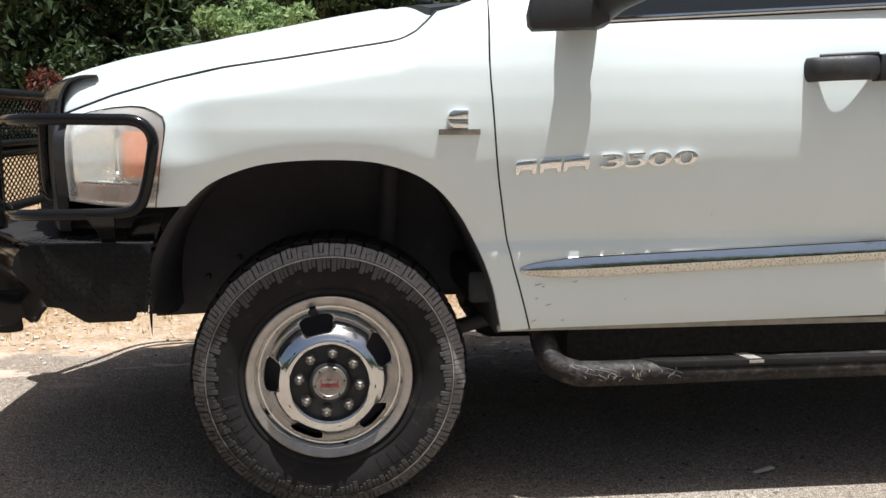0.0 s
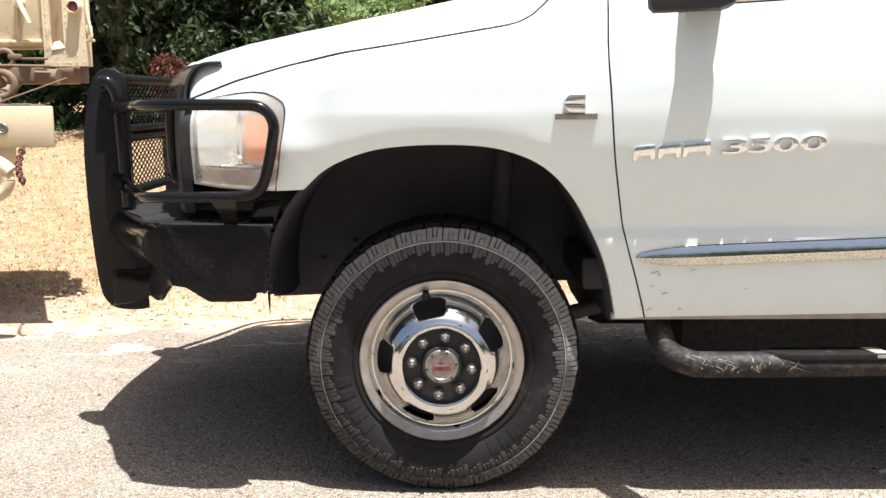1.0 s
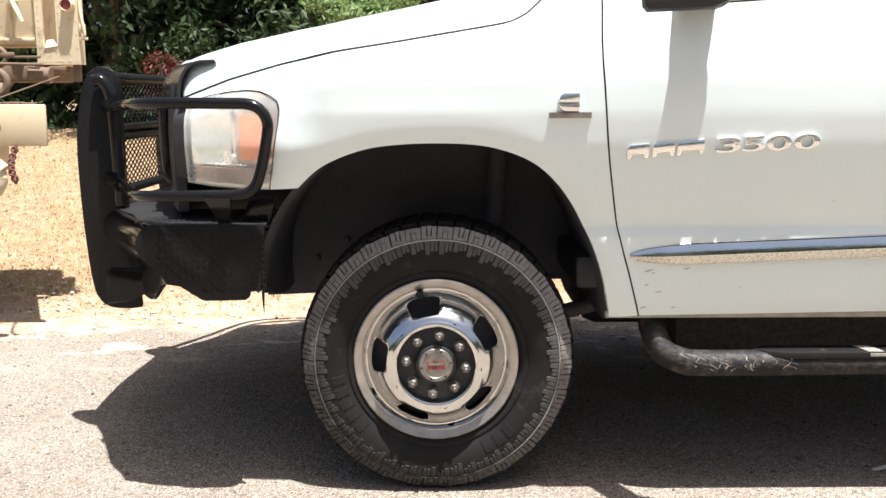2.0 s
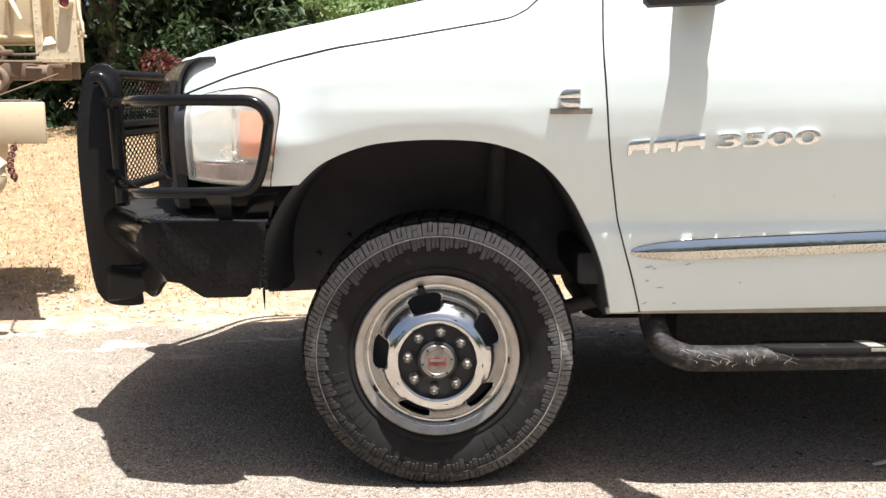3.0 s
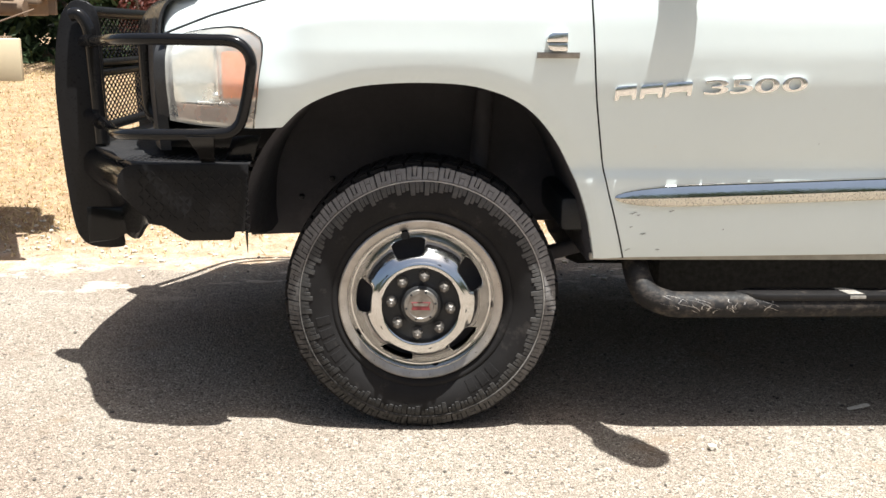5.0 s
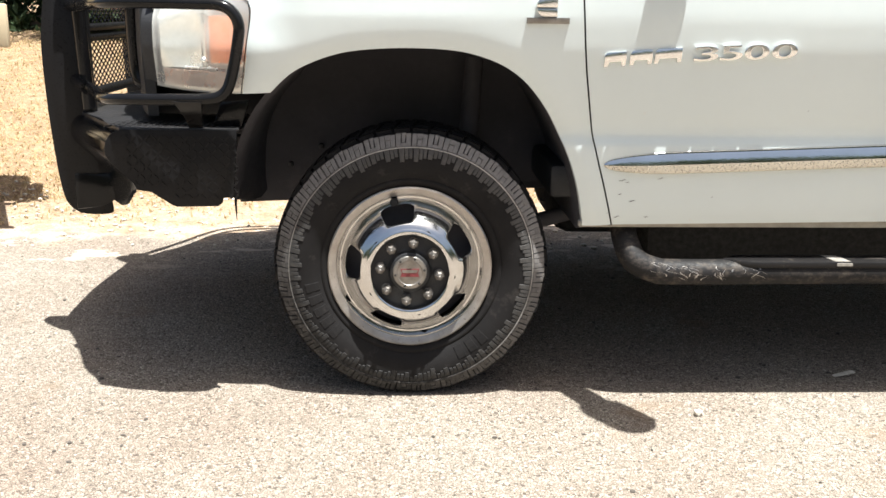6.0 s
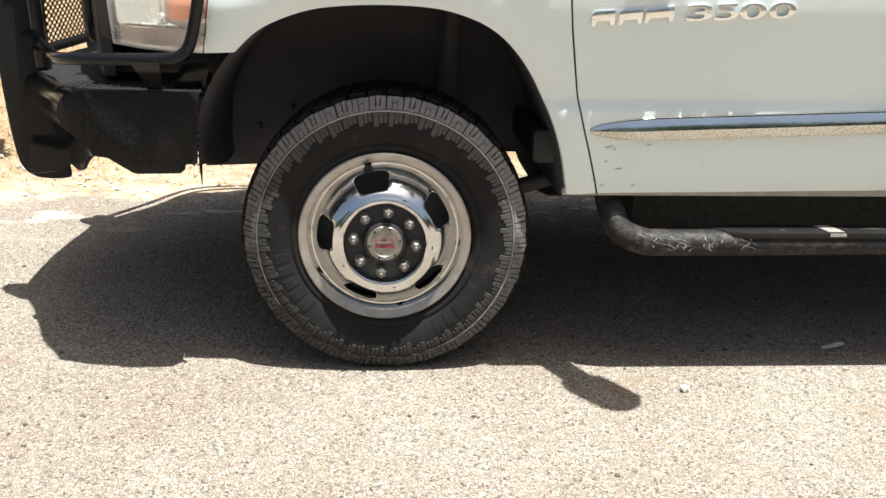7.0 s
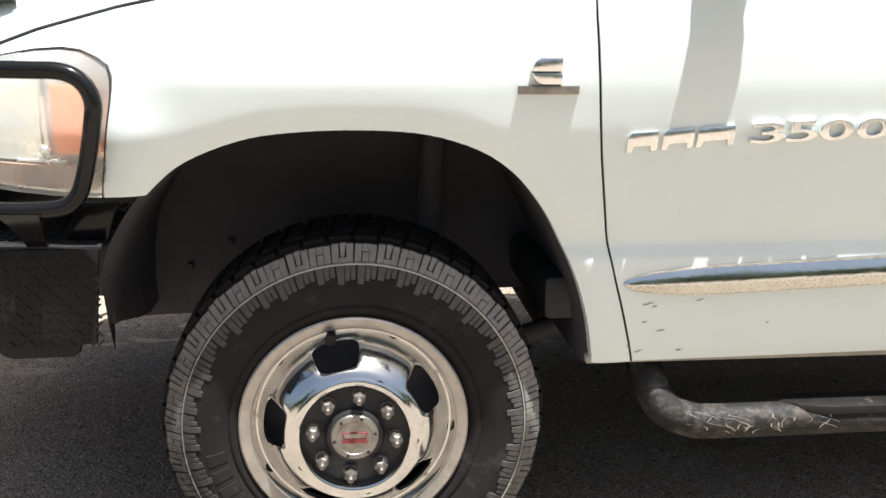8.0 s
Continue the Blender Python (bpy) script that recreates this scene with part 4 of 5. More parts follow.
    for v in bm.verts:
        v.co.y -= 0.10 * (v.co.z - 0.764) / 0.086
    part("loop_bracket", widen(bm), BLACK_GLOSS, bumper)
    bm = bmesh.new()
    plate(bm, [(-0.845, 0.764), (-0.47, 0.764), (-0.445, 0.85), (-0.46, 0.89), (-0.70, 0.895), (-0.835, 0.888)], "y", 0.46, 0.472, 0.003)
    part("filler_panel", bm, BLACK_PLASTIC, bumper)
    # rough lower valance and tow hook behind
    bm = bmesh.new()
    plate(bm, [(-1.02, 0.60), (-0.86, 0.60), (-0.84, 0.575), (-0.852, 0.55), (-0.90, 0.522), (-0.94, 0.50), (-1.02, 0.49)], "y", 0.29, 0.315, 0.004)
    plate(bm, [(-0.87, 0.58), (-0.84, 0.575), (-0.835, 0.545), (-0.85, 0.53), (-0.866, 0.55)], "y", 0.26, 0.29, 0.004)
    part("tow_bracket", bm, BLACK_GLOSS, bumper)


build_bumper()


# ---- grille guard ----
def build_guard():
    outline = [(-1.152, 0.944), (-1.146, 1.03), (-1.130, 1.13), (-1.108, 1.19), (-1.073, 1.218), (-1.035, 1.214), (-1.008, 1.185), (-1.000, 1.10),
               (-1.000, 0.95), (-0.996, 0.75), (-0.985, 0.56), (-0.968, 0.455), (-0.985, 0.437), (-1.055, 0.437), (-1.10, 0.455), (-1.122, 0.50), (-1.136, 0.60), (-1.148, 0.77)]
    pts = [(p.x, p.y) for p in curve_points([(a, b, 0) for a, b in outline], 3, True)]
    guard = None
    for y in (0.47, 2 * MID - 0.482):
        bm = bmesh.new()
        plate(bm, pts, "y", y, y + 0.012, 0.004)
        if guard is None:
            guard = part("grille_guard", bm, BUMPER_BLACK, truck, "black steel grille guard")
        else:
            part("upright", bm, BUMPER_BLACK, guard)
    for y in (0.445, 2 * MID - 0.445):
        bm = bmesh.new()
        tube(bm, curve_points([(-1.078, y, 1.172), (-1.055, y, 1.176), (-1.034, y, 1.152), (-1.022, y, 1.10), (-1.016, y, 0.95), (-1.010, y, 0.78)], 6), 0.020, 14)
        part("upright_tube", bm, BLACK_GLOSS, guard)
    # cross frame and expanded-metal panels between the uprights
    bm = bmesh.new()
    for z, r in ((1.185, 0.018), (1.025, 0.014), (0.995, 0.014), (0.82, 0.016)):
        tube(bm, [(-1.035, 0.48, z), (-1.035, 2 * MID - 0.48, z)], r, 10)
    for y in (0.52, 2 * MID - 0.52):
        tube(bm, [(-1.035, y, 0.82), (-1.035, y, 1.185)], 0.014, 10)
    part("cross_frame", bm, BUMPER_BLACK, guard)
    for lo, hi in ((1.03, 1.18), (0.825, 0.99)):
        bm = bmesh.new()
        dy, dz = 0.021, 0.0112
        for i in range(int((1.28 - 0.53) / dy)):
            y = 0.53 + i * dy
            for j in range(int((hi - lo) / dz)):
                z = lo + j * dz
                s = 1 if (i + j) % 2 else -1
                a, b = Vector((-1.035, y, z + (0 if s > 0 else dz))), Vector((-1.035, y + dy, z + (dz if s > 0 else 0)))
                n = Vector((0, -(b - a).z, (b - a).y)).normalized() * 0.0010
                d = Vector((0.002, 0, 0))
                v = [bm.verts.new(p) for p in (a - n - d, b - n - d, b + n - d, a + n - d, a - n + d, b - n + d, b + n + d, a + n + d)]
                for q in ((0, 1, 2, 3), (7, 6, 5, 4), (0, 4, 5, 1), (3, 2, 6, 7)):
                    bm.faces.new([v[w] for w in q])
        part("mesh_panel", bm, BLACK_GLOSS, guard, "expanded-metal mesh panel", smooth=False)
    # tube loops round the headlights
    loop = curve_points([(-1.034, 0.43, 1.094), (-0.923, 0.22, 1.098), (-0.817, -0.01, 1.103), (-0.728, -0.095, 1.106), (-0.61, -0.125, 1.106), (-0.532, -0.131, 1.105), (-0.484, -0.134, 1.104), (-0.455, -0.136, 1.095),
                         (-0.436, -0.137, 1.076), (-0.428, -0.137, 1.049), (-0.432, -0.137, 1.016), (-0.441, -0.136, 0.97), (-0.453, -0.1355, 0.922), (-0.466, -0.135, 0.893), (-0.488, -0.134, 0.875), (-0.527, -0.131, 0.869),
                         (-0.60, -0.124, 0.867), (-0.728, -0.095, 0.864), (-0.817, -0.01, 0.858), (-0.913, 0.22, 0.855), (-1.038, 0.43, 0.872)], 6)
    for far in (False, True):
        bm = bmesh.new()
        tube(bm, loop, 0.0150, 16)
        part("headlight_loop", flip(bm) if far else bm, BLACK_GLOSS, guard, "bent black tube loop round the headlight")
        bm = tube(bmesh.new(), curve_points([(-0.80, 0.25, 1.10), (-0.800, 0.25, 1.0), (-0.797, 0.25, 0.92), (-0.785, 0.245, 0.885), (-0.75, 0.24, 0.868)], 5), 0.021, 14)
        part("inner_post", flip(bm) if far else bm, BLACK_GLOSS, guard)
        for z in (1.095, 0.869):
            bm = tube(bmesh.new(), [(-1.045, 0.452, z), (-0.962, 0.30, z + (0.002 if z > 1 else -0.012))], 0.0195, 14)
            part("loop_sleeve", flip(bm) if far else bm, BLACK_GLOSS, guard)


build_guard()


# ---- wheel ----
def build_wheel():
    c = (0.0, 0.0, HUB)
    bm = bmesh.new()
    # flange, well and the raised centre
    lathe(bm, [(0.2080, 0.0035), (0.2065, 0.006), (0.2050, 0.012), (0.2035, 0.024), (0.2000, 0.030), (0.196, 0.0305)], c, 120)
    lathe(bm, [(0.2235, 0.020), (0.206, 0.05), (0.200, 0.12), (0.205, 0.20), (0.224, 0.215)], c, 96)
    lathe(bm, [(0.125, -0.0520), (0.119, -0.0558), (0.113, -0.0562), (0.109, -0.0535), (0.1075, -0.046), (0.107, 0.02)], c, 96)

    def disc(r):
        return float(np.interp(r, (0.125, 0.135, 0.150, 0.165, 0.180, 0.190, 0.196), (-0.0520, -0.0475, -0.035, -0.017, 0.006, 0.023, 0.0305)))
    sector = 2 * math.pi / 5
    for s in range(5):
        mid = radians(-12) + s * sector
        outer, inner = [], []
        m = 60
        for k in range(m):
            a = 2 * math.pi * k / m
            ca, sa = math.cos(a), math.sin(a)
            big = max(abs(ca), abs(sa))
            outer.append((0.1605 + 0.0355 * sa / big, mid + sector / 2 * ca / big))
            e = 0.42
            inner.append((0.1605 + 0.0215 * math.copysign(abs(sa) ** e, sa), mid + (0.275 + 0.03 * sa) * math.copysign(abs(ca) ** e, ca)))
        rings = []
        for f in (0, 0.25, 0.5, 0.75, 0.92, 1.0):
            ring = []
            for (r0, a0), (r1, a1) in zip(outer, inner):
                r, a = r0 + (r1 - r0) * f, a0 + (a1 - a0) * f
                y = disc(r) + (0.003 if f == 1.0 else 0)
                ring.append(bm.verts.new((c[0] + r * math.sin(a), c[1] + y, c[2] + r * math.cos(a))))
            rings.append(ring)
        back = [bm.verts.new(v.co + Vector((0, 0.014, 0))) for v in rings[-1]]
        rings.append(back)
        for a, b in zip(rings, rings[1:]):
            for k in range(m):
                bm.faces.new((a[k], a[(k + 1) % m], b[(k + 1) % m], b[k]))
    bmesh.ops.remove_doubles(bm, verts=bm.verts[:], dist=2e-4)
    wheel = part("front_wheel", bm, WHEEL_CHROME, truck, "polished chrome wheel with five slots and dusty rim")
    bm = bmesh.new()
    lathe(bm, [(0.2235, 0.020), (0.2300, 0.012), (0.2328, 0.004), (0.2320, -0.002), (0.2285, -0.0045), (0.2150, -0.001), (0.2090, 0.002), (0.2078, 0.005)], c, 120)
    part("rim_lip", bm, RIM_LIP, wheel, "dusty grey-beige rim lip")
    # dark drum, hub plate and cap
    bm = bmesh.new()
    lathe(bm, [(0.0, 0.062), (0.15, 0.062), (0.186, 0.07), (0.19, 0.10), (0.19, 0.16), (0.10, 0.17), (0.0, 0.17)], c, 64)
    part("brake", bm, LINER, wheel, "dusty dark brake drum")
    bm = bmesh.new()
    lathe(bm, [(0.108, -0.030), (0.100, -0.032), (0.066, -0.031), (0.060, -0.034), (0.0565, -0.040), (0.0555, -0.046), (0.052, -0.048), (0.0, -0.0485)], c, 72)
    part("hub", bm, BLACK_PLASTIC, wheel, "dark painted hub")
    bm = bmesh.new()
    lathe(bm, [(0.0475, -0.046), (0.0475, -0.052), (0.0455, -0.0545), (0.036, -0.0555), (0.0345, -0.054), (0.0, -0.0542)], c, 56)
    cap = part("centre_cap", bm, DULL_STEEL, wheel, "dull silver centre cap with a red mark")
    bm = bmesh.new()
    plate(bm, [(-0.026, 0.399), (0.026, 0.399), (0.022, 0.388), (0.026, 0.377), (-0.026, 0.377), (-0.022, 0.388)], "y", -0.0568, -0.0530)
    part("cap_mark", bm, RED_PAINT, cap, "plain red mark")
    bm = bmesh.new()
    plate(bm, [(-0.0225, 0.3972), (0.0225, 0.3972), (0.0195, 0.3885), (-0.0195, 0.3885)], "y", -0.0576, -0.0550)
    part("cap_bar", bm, DULL_STEEL, cap, "plain pale bar on the red mark")
    bm = bmesh.new()
    for k in range(6):
        a = radians(20 + 60 * k)
        lathe(bm, [(0.0, -0.0572), (0.003, -0.057), (0.0036, -0.055)], (0.041 * math.sin(a), 0, HUB + 0.041 * math.cos(a)), 10)
    part("cap_screws", bm, BLACK_PLASTIC, cap, kind="stuff")
    for k in range(8):
        a = radians(6.6 + 45 * k)
        p = (0.0826 * math.sin(a), 0.0, HUB + 0.0826 * math.cos(a))
        bm = bmesh.new()
        rings = []
        for r, y, sides in ((0.0150, -0.030, 0), (0.0150, -0.034, 0), (0.0125, -0.036, 6), (0.0125, -0.055, 6), (0.0105, -0.059, 6), (0.0072, -0.0605, 0), (0.0068, -0.074, 0), (0.0045, -0.077, 0), (0.0, -0.077, 0)):
            ring = []
            for q in range(24):
                t = 2 * math.pi * q / 24 + a
                rr = r / (math.cos((q % 4 - 2) * math.pi / 12) if sides else 1) * (0.95 if sides else 1)
                ring.append(bm.verts.new((p[0] + rr * math.sin(t), p[1] + y, p[2] + rr * math.cos(t))))
            rings.append(ring)
        for u, w in zip(rings, rings[1:]):
            for q in range(24):
                bm.faces.new((u[q], u[(q + 1) % 24], w[(q + 1) % 24], w[q]))
        bmesh.ops.remove_doubles(bm, verts=bm.verts[:], dist=1e-5)
        part("lug_nut", bm, NUT_STEEL, wheel)
    bm = bmesh.new()
    tube(bm, [(-0.0445, 0.02, HUB + 0.187), (-0.0450, -0.012, HUB + 0.190), (-0.0452, -0.020, HUB + 0.191)], [0.009, 0.0115, 0.0105], 12)
    part("valve_stem", bm, FLAT_BLACK, wheel, "black rubber valve stem")
    # tyre carcass
    c = (0.004, 0.0, HUB)
    def squash(bm):
        for v in bm.verts:
            if v.co.z < 0.0015:
                v.co.z = 0.0015
        return bm
    prof = [(0.222, 0.014), (0.2315, 0.008), (0.240, 0.001), (0.246, -0.003), (0.252, -0.0035), (0.256, -0.001), (0.262, -0.006), (0.285, -0.0155), (0.310, -0.0190), (0.328, -0.0170),
            (0.343, -0.010), (0.355, -0.002), (0.366, 0.006), (0.3755, 0.013), (0.3815, 0.022), (0.386, 0.10), (0.386, 0.13), (0.385, 0.16), (0.3825, 0.215), (0.380, 0.232),
            (0.365, 0.257), (0.330, 0.276), (0.285, 0.274), (0.25, 0.262), (0.2315, 0.252), (0.222, 0.246)]
    bm = lathe(bmesh.new(), prof, c, 144)
    tyre = part("tyre", squash(bm), RUBBER, wheel, "black all-terrain tyre with dusty tread")
    # tread: crown blocks, notched shoulder blocks, sidewall lugs, dusty rib
    pr, py = [p[0] for p in prof[4:14]], [p[1] for p in prof[4:14]]

    def on_wall(r, a, lift):
        y = float(np.interp(r, pr, py))
        slope = (float(np.interp(r + 0.004, pr, py)) - float(np.interp(r - 0.004, pr, py))) / 0.008
        k = math.sqrt(1 + slope * slope)
        r2, y2 = r + lift * slope / k, y - lift / k
        return (c[0] + r2 * math.sin(a), c[1] + y2, c[2] + r2 * math.cos(a))

    def raised(bm, a0, a1, r0, r1, lift, skew=0.0, steps=3, taper=0.0):
        """A block that stands off the sidewall between two angles and two radii, with sloped flanks."""
        rows = []
        m = 0.0012 / r0
        for f in np.linspace(0, 1, steps + 1):
            r = r0 + (r1 - r0) * f
            sk = skew * f
            cut = taper * (1 - f) ** 0.7 * (a1 - a0) / 2
            up = lift * (1 - 0.6 * taper * (1 - f) ** 1.5)
            rows.append([bm.verts.new(on_wall(r, a, h)) for a, h in ((a0 + cut + sk - m, -0.001), (a0 + cut + sk, up), (a1 - cut + sk, up), (a1 - cut + sk + m, -0.001))])
        for u, w in zip(rows, rows[1:]):
            for k in range(3):
                bm.faces.new((u[k], u[k + 1], w[k + 1], w[k]))
        for row, r, d in ((rows[0], r0, -0.0012), (rows[-1], r1, 0.0012)):
            ends = [bm.verts.new(on_wall(r + d, a, -0.001)) for a in ((a0 + skew, a1 + skew) if d > 0 else (a0 + taper * (a1 - a0) / 2, a1 - taper * (a1 - a0) / 2))]
            bm.faces.new((row[1], row[2], ends[1], ends[0]))

    def wedge(bm, a0, a1, r0, r1, y0, y1, skew=0.0):
        vs = []
        for r in (r0, r1):
            for a, y in ((a0, y0), (a1, y0), (a1 + skew, y1), (a0 + skew, y1)):
                vs.append(bm.verts.new((c[0] + r * math.sin(a), c[1] + y, c[2] + r * math.cos(a))))
        for q in ((0, 1, 2, 3), (7, 6, 5, 4), (0, 4, 5, 1), (1, 5, 6, 2), (2, 6, 7, 3), (3, 7, 4, 0)):
            bm.faces.new([vs[k] for k in q])
    rnd = random.Random(5)
    n = 48
    w = 2 * math.pi / n
    bm = bmesh.new()
    for k in range(n):
        a = w * k
        for y in (0.084, 0.122, 0.160):
            wedge(bm, a + 0.05 * w + y * 0.3, a + 0.80 * w + y * 0.3, 0.378, 0.3930, y, y + 0.030, 0.02)
        wedge(bm, a + 0.05 * w, a + 0.85 * w, 0.368, 0.3915, 0.198, 0.236)
    part("crown_tread", squash(bm), RUBBER, tyre, smooth=False, kind="stuff")
    bm = bmesh.new()
    for k in range(n):
        wedge(bm, w * (k + 0.06), w * (k + 0.88), 0.372, 0.3905, 0.029, 0.070)
    part("outer_tread", squash(bm), RUBBER, tyre, smooth=False, kind="stuff")
    # shoulder: blocks with a hooked groove cut round a tongue
    n2 = 52
    w2 = 2 * math.pi / n2
    bm = bmesh.new()
    for k in range(n2):
        a = w2 * (k + rnd.uniform(-0.03, 0.03))
        tip = 0.3795 if k % 2 else 0.3778
        low = 0.3462
        raised(bm, a + 0.02 * w2, a + 0.30 * w2, low, tip, 0.0042, 0.05 * w2)
        raised(bm, a + 0.68 * w2, a + 0.95 * w2, low, tip - 0.001, 0.0042, 0.03 * w2)
        if k % 2:
            raised(bm, a + 0.325 * w2, a + 0.675 * w2, low, 0.3535, 0.0040)
            raised(bm, a + 0.37 * w2, a + 0.62 * w2, 0.3556, tip + 0.001, 0.0044, 0.05 * w2, taper=0.35)
        else:
            raised(bm, a + 0.36 * w2, a + 0.64 * w2, low, 0.3620, 0.0040, 0.03 * w2)
            raised(bm, a + 0.345 * w2, a + 0.665 * w2, 0.3642, tip, 0.0044, 0.05 * w2)
    part("shoulder_tread", squash(bm), TREAD, tyre, "dusty grey shoulder tread, painted paler towards the top", smooth=False, kind="stuff")
    # stubs that hang side by side from the rib over the sidewall
    bm = bmesh.new()
    for k in range(n2):
        a = w2 * (k + 0.1)
        d = (0.034, 0.026, 0.030)[k % 3] + rnd.uniform(-0.002, 0.002)
        raised(bm, a + 0.03 * w2, a + 0.40 * w2, 0.3412 - d, 0.3412, 0.0026, 0.03 * w2, 4, 0.22)
        raised(bm, a + 0.43 * w2, a + 0.68 * w2, 0.3412 - d * 0.80, 0.3412, 0.0024, 0.03 * w2, 4, 0.22)
        raised(bm, a + 0.72 * w2, a + 0.97 * w2, 0.3412 - d * rnd.uniform(0.55, 0.85), 0.3412, 0.0022, 0.0, 3, 0.25)
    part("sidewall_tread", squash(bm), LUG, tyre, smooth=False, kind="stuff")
    bm = bmesh.new()
    r, y, h = 0.3435, float(np.interp(0.3435, pr, py)), 0.0058
    lathe(bm, [(r - 0.0018, y + 0.002), (r - 0.0007, y - h), (r + 0.0010, y - h), (r + 0.0022, y + 0.002)], c, 144)
    part("dusty_rib", squash(bm), RIB, tyre, "pale dusty rib round the sidewall, painted paler towards the top")
    # raised plain bars where the maker's lettering stands
    bm = bmesh.new()
    for mid, count in ((244, 5), (143, 3)):
        for k in range(count):
            a = radians(mid + (k - (count - 1) / 2) * 7.4)
            raised(bm, a - radians(2.3), a + radians(2.3), 0.266, 0.303, 0.0017)
    part("raised_bar", bm, RUBBER, tyre, "raised plain bars on the sidewall", smooth=False, kind="stuff")
    return wheel


wheel = build_wheel()


def far_wheels():
    """Plain repeats of the wheel on the far side and at the back."""
    for name, x, turn in (("front_wheel", 0.0, 180), ("rear_wheel", 3.53, 0), ("rear_wheel", 3.53, 180)):
        made = {}
        for o in (wheel, *wheel.children_recursive):
            made[o] = o.copy()
            scene.collection.objects.link(made[o])
            made[o].parent = made.get(o.parent, truck)
        w = made[wheel]
        w.name = name
        w.matrix_parent_inverse = Matrix.Translation((0, -MID, 0))
        y = 2 * MID if turn else 0.0
        w.matrix_basis = pose(x, y, 0, 0, 0, turn)


far_wheels()


# ---- wheel housing and underside ----
def build_under():
    for far in (False, True):
        keys = [(-0.476, 0.527), (-0.480, 0.60), (-0.468, 0.72), (-0.425, 0.82), (-0.355, 0.905), (-0.25, 0.985), (-0.10, 1.025), (0.05, 1.028), (0.19, 1.005),
                (0.31, 0.935), (0.40, 0.80), (0.455, 0.66), (0.485, 0.50)]
        line = even(curve_points([(a, b, 0) for a, b in keys], 5), 60)
        rows = []
        for y in (-0.035, -0.031, -0.02, 0.02, 0.12, 0.25, 0.38, 0.50):
            inset = 0.012 * ease((y + 0.035) / 0.06)
            row = []
            for p in line:
                deep = 0.05 * max(0.0, (0.85 - p.y) / 0.35)
                grow = 1.0
                if p.x < 0:
                    deep = 0.38 * ease((0.80 - p.y) / 0.29) * (0.5 - y) / 0.535
                    grow = (2.6 + deep) / 2.6
                z = 1.115 - (1.115 - (p.y - inset)) * grow
                if p.x < 0 and y > -0.03:
                    z = max(z, 1.115 - 0.2075 * (y + deep + 2.565))
                row.append((p.x * (1 - inset) * grow, y + deep, z))
            rows.append(row)
        bm = patch(rows)
        liner = part("wheel_liner", flip(bm) if far else bm, LINER, truck, "dusty black plastic wheel-arch liner")
        bm = bmesh.new()
        plate(bm, [(p.x, p.y) for p in line[::3]] + [(0.0, 0.50), (-0.36, 0.480), (-0.56, 0.472), (-0.56, 0.56)], "y", 0.50, 0.51)
        part("inner_wall", flip(bm) if far else bm, LINER, liner)
        for x, z in ((-0.39, 0.60), (-0.29, 0.66)):
            bm = box(bmesh.new(), (x, 0.494, z), (0.016, 0.014, 0.016), 0.004)
            part("liner_clip", flip(bm) if far else bm, BLACK_PLASTIC, liner)
    bm = bmesh.new()
    tube(bm, [(0.02, 0.16, HUB), (0.02, 2 * MID - 0.16, HUB)], 0.045, 14)
    tube(bm, [(0.02, 0.62, HUB - 0.01), (0.02, 0.86, HUB - 0.01)], 0.12, 16)
    part("front_axle", bm, LINER, truck, "dark front axle")
    bm = bmesh.new()
    tube(bm, [(3.53, 0.2, HUB), (3.53, 2 * MID - 0.2, HUB)], 0.05, 14)
    tube(bm, [(3.53, 0.75, HUB), (3.53, 1.05, HUB)], 0.15, 16)
    part("rear_axle", bm, LINER, truck)
    for y in (0.565, 2 * MID - 0.565):
        bm = bmesh.new()
        box(bm, (1.75, y, 0.60), (5.3, 0.07, 0.17), 0.01)
        part("frame_rail", bm, LINER, truck)
    bm = bmesh.new()
    box(bm, (0.0, MID, 0.75), (0.85, 0.72, 0.46), 0.05)
    tube(bm, [(0.5, 0.95, 0.55), (1.4, 0.95, 0.50), (3.3, 0.9, 0.42)], [0.16, 0.12, 0.05], 14)
    part("engine_and_gearbox", bm, LINER, truck, "dark engine and gearbox")
    # unseen tank, case, pan and pipe added to darken the gap under the truck
    bm = bmesh.new()
    box(bm, (1.80, 0.66, 0.43), (2.05, 0.46, 0.32), 0.05)
    part("fuel_tank", bm, FLAT_BLACK, truck)
    bm = bmesh.new()
    box(bm, (0.92, 1.06, 0.45), (0.80, 0.62, 0.30), 0.06)
    box(bm, (1.12, MID, 0.50), (0.09, 1.10, 0.07), 0.015)
    part("transfer_case", bm, FLAT_BLACK, truck)
    bm = bmesh.new()
    box(bm, (-0.02, MID, 0.47), (0.62, 0.80, 0.16), 0.05)
    part("oil_pan", bm, FLAT_BLACK, truck)
    bm = tube(bmesh.new(), curve_points([(0.62, 1.32, 0.52), (1.0, 1.32, 0.42), (1.7, 1.32, 0.40), (2.9, 1.30, 0.42)], 5), [0.045] * 5 + [0.09] * 6 + [0.05] * 5, 12)
    part("exhaust_pipe", bm, FLAT_BLACK, truck)
    for y in (0.36, 2 * MID - 0.36):
        bm = bmesh.new()
        tube(bm, [(0.16, y, 0.40), (0.20, y + 0.06, 0.95)], [0.035, 0.028], 12)
        tube(bm, [(0.06, y - 0.05, 0.36), (0.55, y + 0.05, 0.47), (0.85, y + 0.1, 0.52)], 0.025, 10)
        part("shock_absorber", bm, LINER, truck)
    # pinch weld under the door
    bm = bmesh.new()
